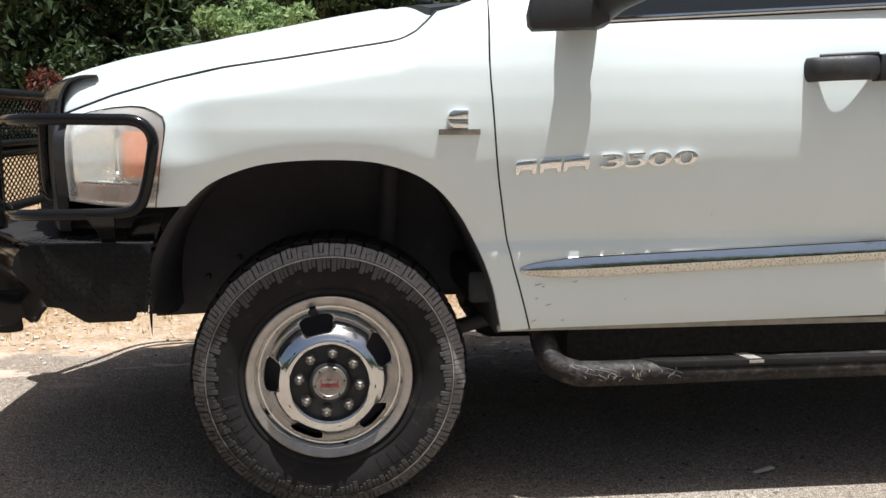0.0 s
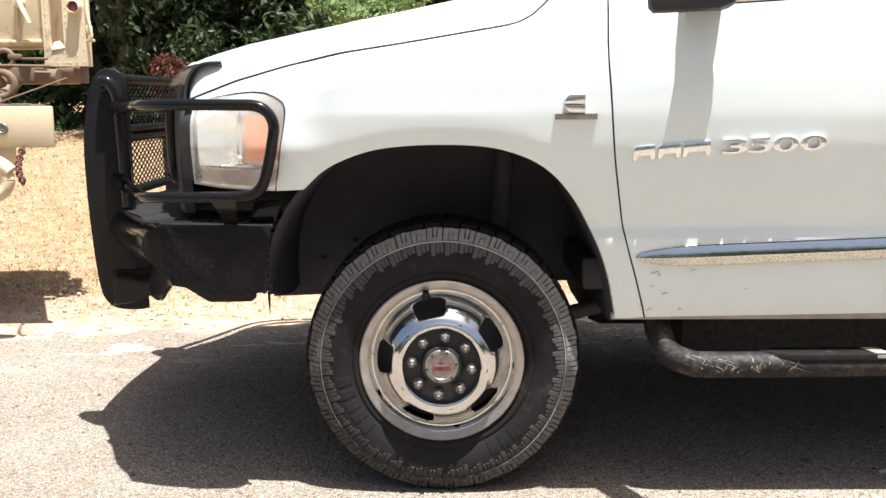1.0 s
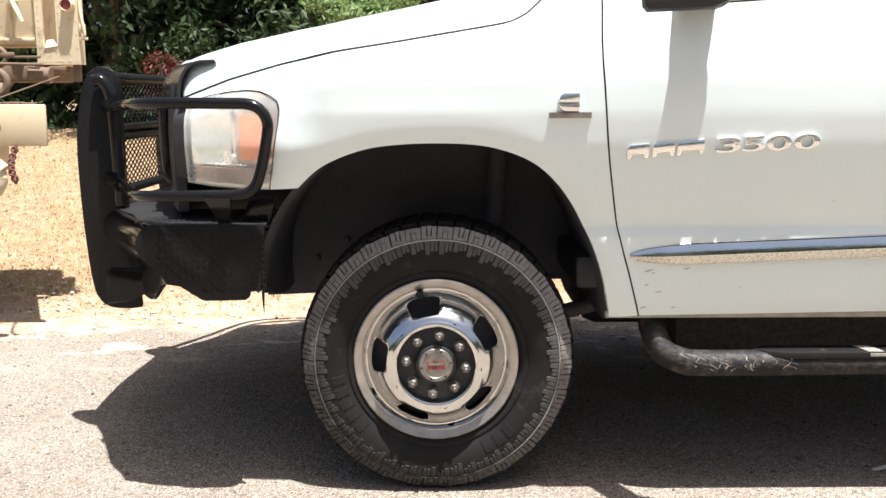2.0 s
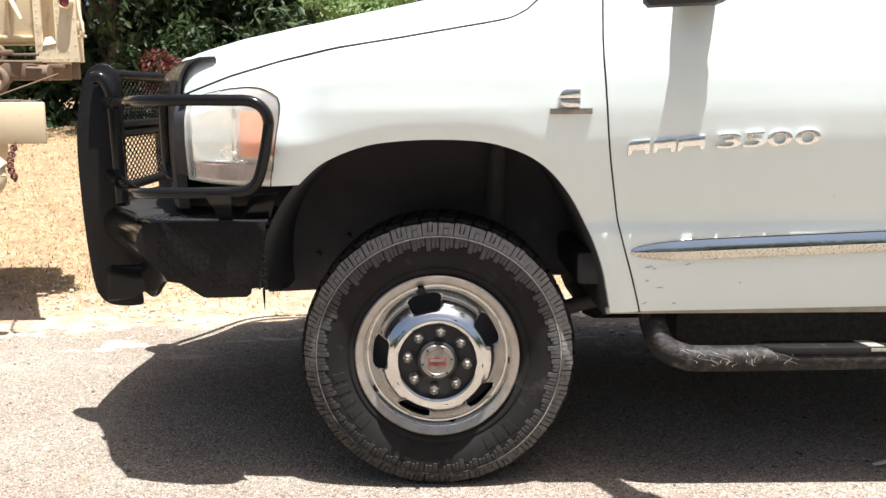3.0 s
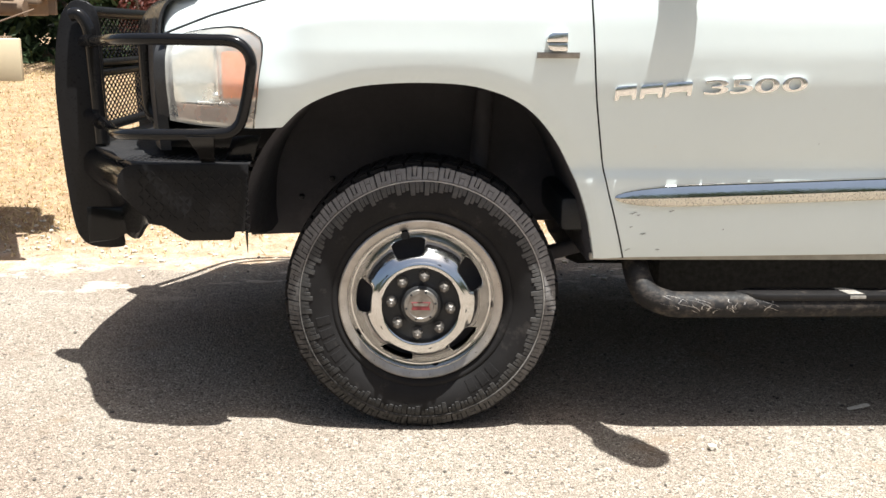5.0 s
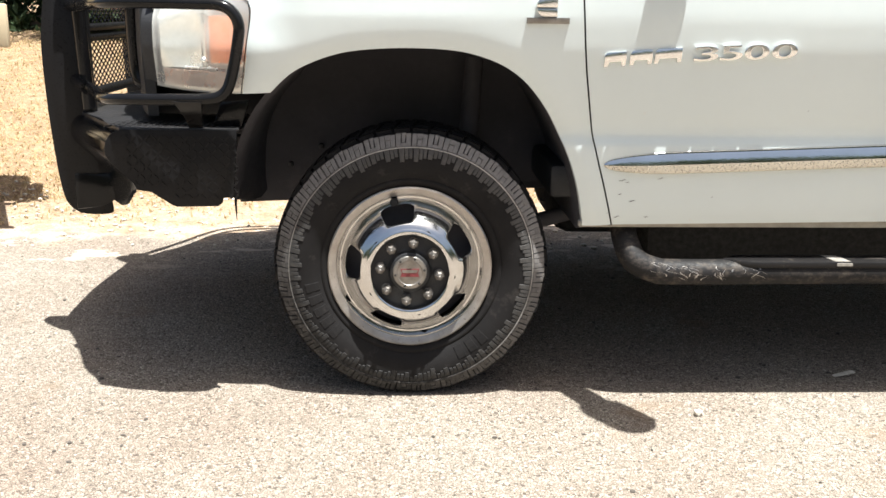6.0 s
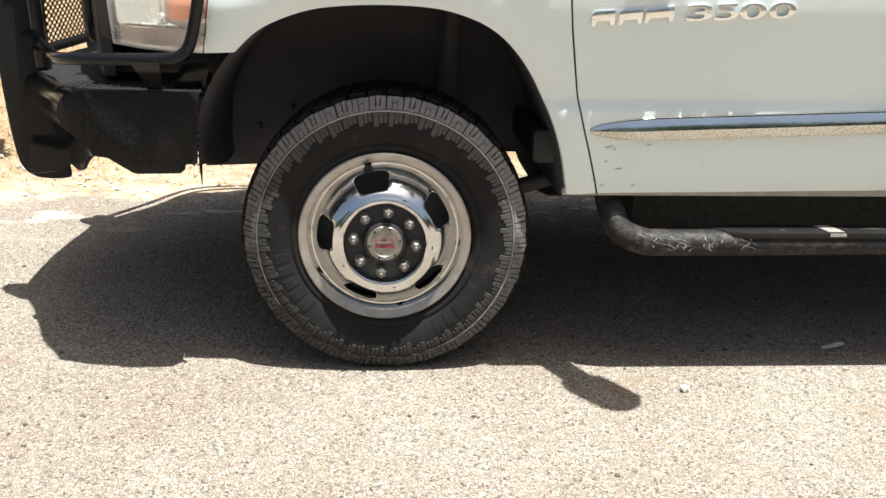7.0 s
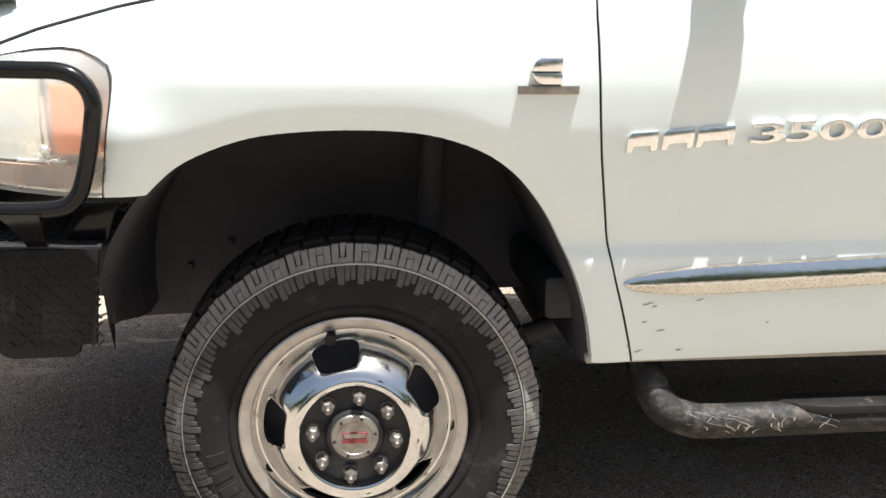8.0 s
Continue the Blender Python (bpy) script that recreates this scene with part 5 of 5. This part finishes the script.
    box(bm, (1.50, 0.012, 0.516), (2.05, 0.02, 0.018), 0.003)
    part("sill_flange", bm, SILL_DUST, truck, "dusty beige pinch weld under the doors")


build_under()


def build_step(far=False):
    path = curve_points([(0.622, 0.16, 0.52), (0.618, 0.085, 0.492), (0.615, 0.020, 0.462), (0.634, -0.018, 0.417), (0.687, -0.029, 0.392), (0.765, -0.030, 0.3855), (1.177, -0.030, 0.3885), (1.77, -0.030, 0.392),
                         (2.26, -0.030, 0.392), (2.40, -0.024, 0.400), (2.47, 0.07, 0.45), (2.47, 0.16, 0.52)], 6)
    bm = tube(bmesh.new(), path, 0.0368, 24)
    step = part("side_step", flip(bm) if far else bm, STEP_TUBE, truck, "scuffed black tubular side step")
    if not far:
        rows = [[(x - 0.3 * (y + 0.03), y, z) for y, z in ((0.0, 0.4262), (-0.04, 0.4264), (-0.062, 0.4256), (-0.0696, 0.4215), (-0.0700, 0.414))] for x in (1.182, 1.198, 1.214, 1.226)]
        part("dried_mud", patch(rows, (0, 0.001, -0.001)), MUD, step, "pale patch of dried mud")
        # bare-metal scrapes where boots and brush have rubbed the paint
        rnd = random.Random(17)
        bm = bmesh.new()
        for k in range(34):
            x = rnd.choice((rnd.uniform(0.70, 0.98), rnd.uniform(0.66, 0.90)))
            a0 = rnd.uniform(-0.25, 0.75)
            run, slant, wide = rnd.uniform(0.15, 0.55), rnd.uniform(-0.02, 0.045), rnd.uniform(0.0006, 0.0016)
            zc = float(np.interp(x, (0.66, 0.687, 0.765, 1.177), (0.402, 0.392, 0.3855, 0.3885)))
            left, right = [], []
            for q in range(7):
                f = q / 6
                a = a0 - run * f
                px, half = x + slant * f + 0.004 * math.sin(f * 5 + k), wide * (0.25 + math.sin(math.pi * f))
                for line, d in ((left, -half), (right, half)):
                    line.append(bm.verts.new((px + d, -0.030 - 0.0374 * math.cos(a), zc + 0.0374 * math.sin(a))))
            for q in range(6):
                bm.faces.new((left[q], right[q], right[q + 1], left[q + 1]))
        part("scrapes", bm, RIM_LIP, step, "pale scrapes in the black paint", kind="stuff")
    bm = bmesh.new()
    plate(bm, [(0.93, -0.058), (0.98, -0.069), (2.2, -0.069), (2.24, -0.032), (2.2, 0.010), (0.92, 0.010), (0.88, -0.027)], "z", 0.406, 0.4255, 0.005)
    part("step_pad", flip(bm) if far else bm, STEP_BLACK, step, "flat worn tread pad")


build_step()
build_step(True)


# ---- sand-coloured army trailer ----
def ring(bm, centre, radius, thick, axis="y", n=24, arc=(0, 360)):
    pts = []
    for k in range(n + 1):
        a = radians(arc[0] + (arc[1] - arc[0]) * k / n)
        u, w = radius * math.cos(a), radius * math.sin(a)
        pts.append({"y": (centre[0] + u, centre[1], centre[2] + w), "x": (centre[0], centre[1] + u, centre[2] + w), "z": (centre[0] + u, centre[1] + w, centre[2])}[axis])
    return tube(bm, pts, thick, 10)


def build_army():
    army = thing("army_trailer", (-2.9, 2.4, 0), "sand-painted army box trailer with riveted panels on dry grass", "trailer")
    bm = bmesh.new()
    # the wide rear box, and the corner bay with a slot through its face
    box(bm, (-3.14, 2.82, 1.865), (2.0, 0.40, 0.91), 0.008)
    body = part("box_body", bm, TAN, army)
    bm = bmesh.new()
    for x0, x1, z0, z1 in ((-2.14, -2.103, 1.30, 2.32), (-2.030, -1.912, 1.30, 2.32), (-2.103, -2.030, 1.30, 1.395), (-2.103, -2.030, 1.95, 2.32)):
        plate(bm, [(x0, z0), (x1, z0), (x1, z1), (x0, z1)], "y", 2.58, 2.60)
    plate(bm, [(2.60, 1.30), (2.66, 1.30), (2.66, 2.32), (2.60, 2.32)], "x", -1.93, -1.912)
    plate(bm, [(-2.14, 2.60), (-1.93, 2.60), (-1.95, 2.66), (-2.08, 3.02), (-2.14, 3.02)], "z", 1.30, 1.315)
    plate(bm, [(-2.14, 2.60), (-1.93, 2.60), (-1.95, 2.66), (-2.08, 3.02), (-2.14, 3.02)], "z", 2.30, 2.32)
    part("corner_bay", bm, TAN, body, smooth=False)
    bm = box(bmesh.new(), (-2.066, 2.606, 1.412), (0.070, 0.075, 0.008), 0.0, pose(0, 0, 0, 38, -10, 0))
    part("slot_sill", bm, TAN, body)
    bm = bmesh.new()
    for x in (-2.123, -2.015, -1.965, -1.925):
        for z in np.arange(1.32, 2.3, 0.036 if x < -1.93 else 0.07):
            lathe(bm, [(0.0, -0.0022), (0.0028, -0.0016), (0.0036, 0.001)], (x, 2.579, z), 8)
    for z in (1.318, 1.372):
        for x in np.arange(-2.10, -1.95, 0.033):
            lathe(bm, [(0.0, -0.0022), (0.0028, -0.0016), (0.0036, 0.001)], (x, 2.579, z), 8)
    part("rivets", bm, TAN, body, kind="stuff")
    bm = bmesh.new()
    box(bm, (-2.285, 2.612, 1.85), (0.012, 0.02, 0.86), 0.003)
    box(bm, (-3.0, 2.612, 1.432), (1.70, 0.02, 0.02), 0.004)
    part("panel_joint", bm, TAN, body)
    bm = bmesh.new()
    tube(bm, [(-2.262, 2.575, 1.655), (-2.235, 2.565, 1.60), (-2.203, 2.57, 1.525)], [0.014, 0.016, 0.012], 10, 0.6)
    lathe(bm, [(0.0, -0.03), (0.022, -0.028), (0.028, -0.01), (0.028, 0.03)], (-2.268, 2.60, 1.635), 20)
    part("latch_handle", bm, TAN, body, "sand-coloured lever latch")
    bm = bmesh.new()
    lathe(bm, [(0.036, 0.01), (0.036, -0.04), (0.030, -0.045), (0.027, -0.03)], (-1.957, 2.578, 1.61), 24)
    lamp = part("marker_lamp", bm, TAN, body, "round marker lamp with red lens")
    bm = bmesh.new()
    lathe(bm, [(0.0, -0.036), (0.018, -0.034), (0.027, -0.028)], (-1.957, 2.578, 1.61), 24)
    part("lamp_lens", bm, RED_PAINT, lamp, "red lens")
    bm = bmesh.new()
    tube(bm, curve_points([(-1.905, 2.60, 1.66), (-1.898, 2.585, 1.58), (-1.886, 2.575, 1.52), (-1.876, 2.57, 1.46), (-1.885, 2.575, 1.435)], 5), 0.008, 8)
    box(bm, (-1.895, 2.59, 1.49), (0.03, 0.03, 0.05), 0.006)
    box(bm, (-1.89, 2.59, 1.435), (0.045, 0.02, 0.014), 0.004)
    part("strap_hook", bm, TAN, body)
    # chassis below the box
    bm = bmesh.new()
    box(bm, (-3.10, 2.80, 1.255), (2.0, 0.36, 0.09), 0.01)
    box(bm, (-1.945, 2.62, 1.255), (0.04, 0.03, 0.09), 0.006)
    box(bm, (-2.03, 2.58, 1.275), (0.085, 0.08, 0.03), 0.006)
    chassis = part("chassis", bm, TAN_SHADED, army, "rust-blotched sand-painted chassis, darkened for the shade under the box")
    bm = bmesh.new()
    tube(bm, [(-2.15, 2.50, 1.245), (-2.04, 2.50, 1.24)], 0.042, 16)
    tube(bm, [(-2.60, 2.45, 1.305), (-2.06, 2.45, 1.296)], 0.008, 8)
    part("cross_pipe", bm, TAN_SHADED, chassis)
    bm = bmesh.new()
    ring(bm, (-2.30, 2.46, 1.335), 0.045, 0.014, "y", 20)
    box(bm, (-2.245, 2.46, 1.345), (0.07, 0.03, 0.03), 0.008)
    box(bm, (-2.15, 2.47, 1.335), (0.14, 0.02, 0.014), 0.004)
    part("shackle", bm, TAN_SHADED, chassis)
    bm = bmesh.new()
    ring(bm, (-2.285, 2.38, 1.20), 0.062, 0.020, "y", 24, (-100, 110))
    lathe(bm, [(0.0, -0.03), (0.028, -0.025), (0.03, 0.03)], (-2.31, 2.40, 1.215), 16)
    part("tow_ring", bm, TAN_SHADED, chassis)
    bm = bmesh.new()
    tube(bm, [(-2.30, 2.30, 1.10), (-1.985, 2.47, 1.235)], 0.004, 8)
    tube(bm, [(-2.12, 2.05, 0.99), (-2.30, 2.30, 1.10), (-2.40, 2.8, 1.22)], 0.03, 10)
    part("brace", bm, TAN_SHADED, chassis)
    # front cross member with a bolt hole, and the curved guard beside it
    bm = bmesh.new()
    box(bm, (-1.978, 1.915, 0.995), (0.272, 0.03, 0.195), 0.008)
    member = part("end_box", bm, TAN, army, "plain sand-painted steel end box")
    bm = bmesh.new()
    ring(bm, (-2.078, 1.898, 0.988), 0.022, 0.006, "y", 20)
    lathe(bm, [(0.0, 0.0), (0.015, 0.0), (0.02, 0.006)], (-2.078, 1.896, 0.988), 16)
    part("bolt_eye", bm, DULL_STEEL, member)
    bm = bmesh.new()
    # unseen deck plate added to throw the trailer's shadow
    plate(bm, [(-3.6, 1.93), (-1.862, 1.93), (-2.21, 2.70), (-3.6, 2.70)], "z", 1.062, 1.080)
    for x, z, w in ((-2.09, 1.097, 0.06), (-2.0, 1.099, 0.07), (-1.93, 1.096, 0.05)):
        box(bm, (x, 1.95, z), (w, 0.07, 0.012), 0.004)
    part("deck_scraps", bm, TAN_SHADED, member)
    rows = []
    for a in np.linspace(-70, 60, 16):
        rows.append([(-2.36 + 0.25 * math.cos(radians(a)), y, 0.88 + 0.25 * math.sin(radians(a))) for y in np.linspace(1.86, 2.1, 4)])
    part("curved_guard", patch(rows, (-0.012, 0, 0)), TAN, army, "curved sand-painted guard")
    bm = bmesh.new()
    box(bm, (-2.45, 2.0, 0.99), (0.70, 0.16, 0.14), 0.01)
    box(bm, (-2.55, 2.3, 1.05), (0.12, 0.9, 0.14), 0.01)
    part("cross_member", bm, TAN, army)
    # drawbar with lunette eye, and a hanging chain standing in for a red-brown drawbar
    bm = bmesh.new()
    ring(bm, (-2.03, 1.66, 0.765), 0.072, 0.030, "y", 28)
    tube(bm, curve_points([(-1.945, 1.66, 0.80), (-2.0, 1.66, 0.842), (-2.10, 1.68, 0.862), (-2.30, 1.85, 0.90), (-2.48, 2.1, 0.95)], 6), 0.034, 12)
    part("tow_eye", bm, TAN, army, "forged sand-painted towing eye")
    bm = bmesh.new()
    pts = curve_points([(-1.99, 1.90, 0.89), (-1.965, 1.80, 0.84), (-1.935, 1.72, 0.80), (-1.90, 1.68, 0.755)], 4)
    for k, p in enumerate(pts):
        ring(bm, (p.x, p.y, p.z), 0.014, 0.0045, "y" if k % 2 else "x", 12)
    part("chain", bm, RUST, army, "rusty hanging chain standing in for a drawbar")
    # jockey legs and wheels carry the trailer
    for x in (-3.62, -3.9):
        bm = bmesh.new()
        g = bank(2.9)
        tube(bm, [(x, 2.85, g - 0.02), (x, 2.85, 1.22)], 0.035, 12)
        box(bm, (x, 2.85, g + 0.01), (0.16, 0.16, 0.03), 0.005)
        part("support_leg", bm, TAN_SHADED, army)
    bm = bmesh.new()
    lathe(bm, [(0.18, 0.0), (0.30, -0.01), (0.40, 0.0), (0.42, 0.05), (0.42, 0.2), (0.40, 0.25), (0.18, 0.25)], (-3.05, 2.75, 0.41), 48)
    lathe(bm, [(0.0, 0.03), (0.10, 0.02), (0.18, 0.05), (0.18, 0.2), (0.0, 0.2)], (-3.05, 2.75, 0.41), 32)
    part("wheel", bm, RUBBER, army)
    bm = bmesh.new()
    box(bm, (-3.05, 2.88, 0.80), (0.06, 0.06, 0.84), 0.01)
    part("wheel_post", bm, TAN_SHADED, army)


build_army()


# ---- trees, bush, grass ----
def leaf_cloud(bm, spots, count, size, seed, spread=1.0):
    """Leaves in clumps about the spots: folded blades of two triangles a side."""
    rnd = np.random.RandomState(seed)
    centres = np.array([s[:3] for s in spots])
    radii = np.array([s[3] for s in spots])
    pick = rnd.randint(0, len(spots), count)
    d = rnd.normal(size=(count, 3))
    d /= np.linalg.norm(d, axis=1)[:, None]
    r = radii[pick] * (0.45 + 0.6 * rnd.rand(count) ** 0.6)
    pos = centres[pick] + d * r[:, None] * np.array([1, 1, 0.8])
    verts, faces = [], []
    ax = rnd.normal(size=(count, 3)) * 0.8 + np.array([0, 0, -0.35]) + d * 0.5
    ax /= np.linalg.norm(ax, axis=1)[:, None]
    sd = np.cross(ax, rnd.normal(size=(count, 3)))
    sd /= np.linalg.norm(sd, axis=1)[:, None]
    nm = np.cross(ax, sd)
    ln = size * (0.65 + 0.7 * rnd.rand(count))
    for p, a, s, n, l in zip(pos, ax, sd, nm, ln):
        k = len(verts)
        verts += [p - a * l * 0.5, p + s * l * 0.2 + n * l * 0.06, p + a * l * 0.5, p - s * l * 0.2 + n * l * 0.06]
        faces += [(k, k + 1, k + 2), (k, k + 2, k + 3)]
    me = bpy.data.meshes.new("crown")
    me.from_pydata([tuple(v) for v in verts], [], faces)
    return me


def crown_part(me, material, parent, label):
    me.materials.append(material)
    ob = new("crown", me)
    ob.parent = parent
    ob.matrix_parent_inverse = Matrix.Translation(-parent.location)
    if label:
        ob["label"] = label
    return ob


def build_tree(x, y, height, reach, seed, leaves, low, label):
    z0 = bank(y) - 0.1
    tree = thing("tree", (x, y, z0), label, "tree", "trees behind the truck")
    rnd = random.Random(seed)
    bm = bmesh.new()
    top = (x + rnd.uniform(-0.4, 0.4), y + rnd.uniform(-0.3, 0.3), z0 + height * 0.85)
    trunk = curve_points([(x, y, z0), (x + 0.08, y, z0 + height * 0.3), top], 8)
    tube(bm, trunk, [0.19 * (1 - 0.8 * i / len(trunk)) for i in range(len(trunk))], 10)
    spots = []
    for k in range(30):
        f = rnd.uniform(0.12, 1.0)
        a = rnd.uniform(0, 2 * math.pi)
        start = trunk[min(int(f * 0.9 * len(trunk)), len(trunk) - 1)]
        out = reach * (1 - 0.55 * f ** 2) * rnd.uniform(0.5, 1.05)
        end = Vector((x + out * math.cos(a), y + out * math.sin(a), z0 + max(low, height * (low / height + (1 - low / height) * f) + rnd.uniform(-0.3, 0.3))))
        mid = start.lerp(end, 0.5) + Vector((0, 0, 0.25))
        limb = curve_points([start, mid, end], 4)
        tube(bm, limb, [0.06 * (1 - 0.85 * i / len(limb)) for i in range(len(limb))], 6)
        for q in range(4):
            spots.append((end.x + rnd.uniform(-0.6, 0.6), end.y + rnd.uniform(-0.6, 0.6), end.z + rnd.uniform(-0.5, 0.4), rnd.uniform(0.28, 0.6)))
    part("trunk", bm, BARK, tree)
    crown_part(leaf_cloud(None, spots, leaves, 0.15, seed), LEAF, tree, "")


for i, (x, y, h, r, n, low) in enumerate(((-7.6, 13.5, 7.0, 2.6, 12000, 0.7), (-5.0, 12.3, 6.5, 2.3, 14000, 0.75), (-2.6, 13.2, 6.0, 2.2, 14000, 0.5), (-0.4, 12.4, 6.2, 2.3, 14000, 0.9),
                                          (1.9, 13.4, 6.5, 2.4, 12000, 0.7), (4.6, 13.0, 6.5, 2.5, 8000, 0.8), (-10.2, 13.0, 6.5, 2.5, 8000, 0.7))):
    build_tree(x, y, h, r, 11 + i, n, low, "dense dark-green broadleaf tree beyond the dry grass")


def build_young_tree():
    x, y = -1.02, 9.3
    z0 = bank(y) - 0.05
    tree = thing("tree", (x, y, z0), "slender young tree with sunlit light-green leaves", "tree", "trees behind the truck")
    rnd = random.Random(8)
    bm = bmesh.new()
    tube(bm, curve_points([(x, y, z0), (x + 0.05, y, z0 + 1.2), (x - 0.05, y + 0.1, z0 + 2.2)], 5), [0.06 - 0.004 * k for k in range(11)], 8)
    spots = []
    for k in range(34):
        a, h = rnd.uniform(0, 6.28), rnd.uniform(1.88, 2.46)
        out = rnd.uniform(0.1, 0.60)
        end = Vector((x + 0.06 + out * math.cos(a), y + out * math.sin(a), h))
        tube(bm, curve_points([(x, y, h - 0.45), (x * 0.5 + end.x * 0.5, y * 0.5 + end.y * 0.5, h - 0.08), end], 3), 0.005, 5)
        spots.append((*end, rnd.uniform(0.12, 0.24)))
    part("trunk", bm, BARK, tree)
    crown_part(leaf_cloud(None, spots, 2600, 0.12, 31), SUNLIT_LEAF, tree, "sunlit light-green leaves")


build_young_tree()


def build_bush():
    at = (-3.72, 10.9, bank(10.9) - 0.05)
    bush = thing("bush", at, "withered bush with russet-brown leaves under the trees", "bush")
    rnd = random.Random(3)
    bm = bmesh.new()
    spots = []
    for k in range(9):
        end = Vector((at[0] + rnd.uniform(-0.28, 0.28), at[1] + rnd.uniform(-0.3, 0.3), at[2] + rnd.uniform(0.5, 1.15)))
        tube(bm, curve_points([at, (at[0] * 0.5 + end.x * 0.5, at[1] * 0.5 + end.y * 0.5, at[2] + 0.4), end], 4), 0.018, 6)
        spots.append((*end, 0.26))
    part("stems", bm, BARK, bush)
    crown_part(leaf_cloud(None, spots, 750, 0.10, 77), DEAD_LEAF, bush, "russet withered leaves")


build_bush()


def build_hedge():
    """Dense undergrowth that closes the view below and behind the trees."""
    rnd = random.Random(9)
    spots = []
    for k in range(330):
        x, y = rnd.uniform(-14, 8), rnd.uniform(14.2, 17.0)
        spots.append((x, y, bank(y) + rnd.uniform(0.1, 5.5), rnd.uniform(0.5, 0.9)))
    for k in range(150):
        x, y = rnd.uniform(-11, 3), rnd.uniform(11.7, 13.4)
        spots.append((x, y, bank(y) + rnd.uniform(0.1, 2.6), rnd.uniform(0.35, 0.6)))
    for k in range(70):
        x, y = rnd.uniform(-9, -1.5), rnd.uniform(11.6, 12.4)
        spots.append((x, y, bank(y) + rnd.uniform(0.0, 0.6), rnd.uniform(0.3, 0.5)))
    me = leaf_cloud(None, spots, 70000, 0.20, 21)
    me.materials.append(LEAF)
    ob = new("undergrowth", me)
    tagged(ob, "dense dark-green undergrowth behind the trees", "undergrowth", kind="stuff")
    spots = []
    for k in range(420):
        x = rnd.uniform(-42, 42)
        spots.append((x, rnd.uniform(-20, -15), rnd.uniform(0.4, 4.4 + 1.3 * math.sin(x * 0.35)), rnd.uniform(0.9, 1.7)))
    me = leaf_cloud(None, spots, 36000, 0.5, 22)
    me.materials.append(LEAF)
    ob = new("far_woods", me)
    tagged(ob, "green line of woods across the road", "woods", kind="stuff")


build_hedge()


def build_grass():
    rnd = np.random.RandomState(4)
    verts, faces = [], []
    count = 150000
    xs = rnd.uniform(-9, 3, count)
    ys = 2.15 + 10.5 * rnd.rand(count) ** 1.6
    for x, y in zip(xs, ys):
        thick = noise.noise((x * 0.8, y * 0.8, 1.0)) + 0.35
        if y < 2.9 and rnd.rand() > (y - 2.1) * 0.6:
            continue
        if rnd.rand() > 0.45 + 0.6 * thick:
            continue
        z = bank(y) + 0.05 * min(max((y - 1.9) / 1.2, 0), 1) * (noise.noise((x * 0.9, y * 0.9, 3.0)) + 0.45 * noise.noise((x * 4, y * 4, 7.0))) - 0.005
        h = rnd.uniform(0.010, 0.042)
        a = rnd.uniform(0, 6.283)
        w = rnd.uniform(0.003, 0.006) * (1 + 0.12 * y)
        lean = rnd.uniform(0.01, 0.08)
        k = len(verts)
        ca, sa = math.cos(a), math.sin(a)
        verts += [(x - sa * w, y + ca * w, z), (x + sa * w, y - ca * w, z), (x + ca * lean, y + sa * lean, z + h)]
        faces.append((k, k + 1, k + 2))
    me = bpy.data.meshes.new("grass")
    me.from_pydata(verts, [], faces)
    me.materials.append(DRY_GRASS)
    tagged(new("grass", me), "short dry straw-coloured grass", "grass", kind="stuff")


build_grass()


# ---- loose stones and litter on the road ----
def pebble(bm, x, y, z, r, rnd):
    made = bmesh.ops.create_icosphere(bm, subdivisions=1, radius=r)
    sx, sy, sz = rnd.uniform(0.7, 1.4), rnd.uniform(0.7, 1.3), rnd.uniform(0.45, 0.8)
    for v in made["verts"]:
        v.co = Vector((x + v.co.x * sx * rnd.uniform(0.85, 1.1), y + v.co.y * sy, z + r * sz * 0.6 + v.co.z * sz))


def build_stones():
    rnd = random.Random(12)
    for name, material, count, label, ymin, ymax, rmax in (("loose_gravel", DARK_STONE, 420, "scattered dark bits of grit on the asphalt", -1.6, 1.9, 0.0065),
                                                           ("pale_gravel", PALE_STONE, 800, "pale stones and rubble along the asphalt edge", 1.7, 3.6, 0.015)):
        bm = bmesh.new()
        for k in range(count):
            y = rnd.uniform(ymin, ymax)
            x = rnd.uniform(-2.6, 2.0) if ymax < 2 else rnd.uniform(-4.5, 1.2)
            pebble(bm, x, y, bank(y) - 0.001, rnd.uniform(0.35, 1.0) ** 2 * rmax + 0.001, rnd)
        tagged(part(name, bm, material), label, "gravel", kind="stuff")
    bm = bmesh.new()
    pebble(bm, 0.812, -0.148, 0.0, 0.017, rnd)
    tagged(part("stone", bm, PALE_STONE), "small white stone lying on the sunlit asphalt", "stone")
    rows = []
    for t in np.linspace(0, 1, 14):
        x, y = 1.40 - 0.085 * t, 0.14 - 0.045 * math.sin(t * 2.2) + 0.02
        rows.append([(x, y - 0.006, 0.004 + 0.012 * math.sin(t * 3.0)), (x, y + 0.006, 0.006 + 0.016 * math.sin(t * 3.0))])
    tagged(part("plastic_strip", patch(rows, (0, 0, -0.0015)), PALE_STONE), "curled strip of white plastic on the asphalt", "litter")


build_stones()
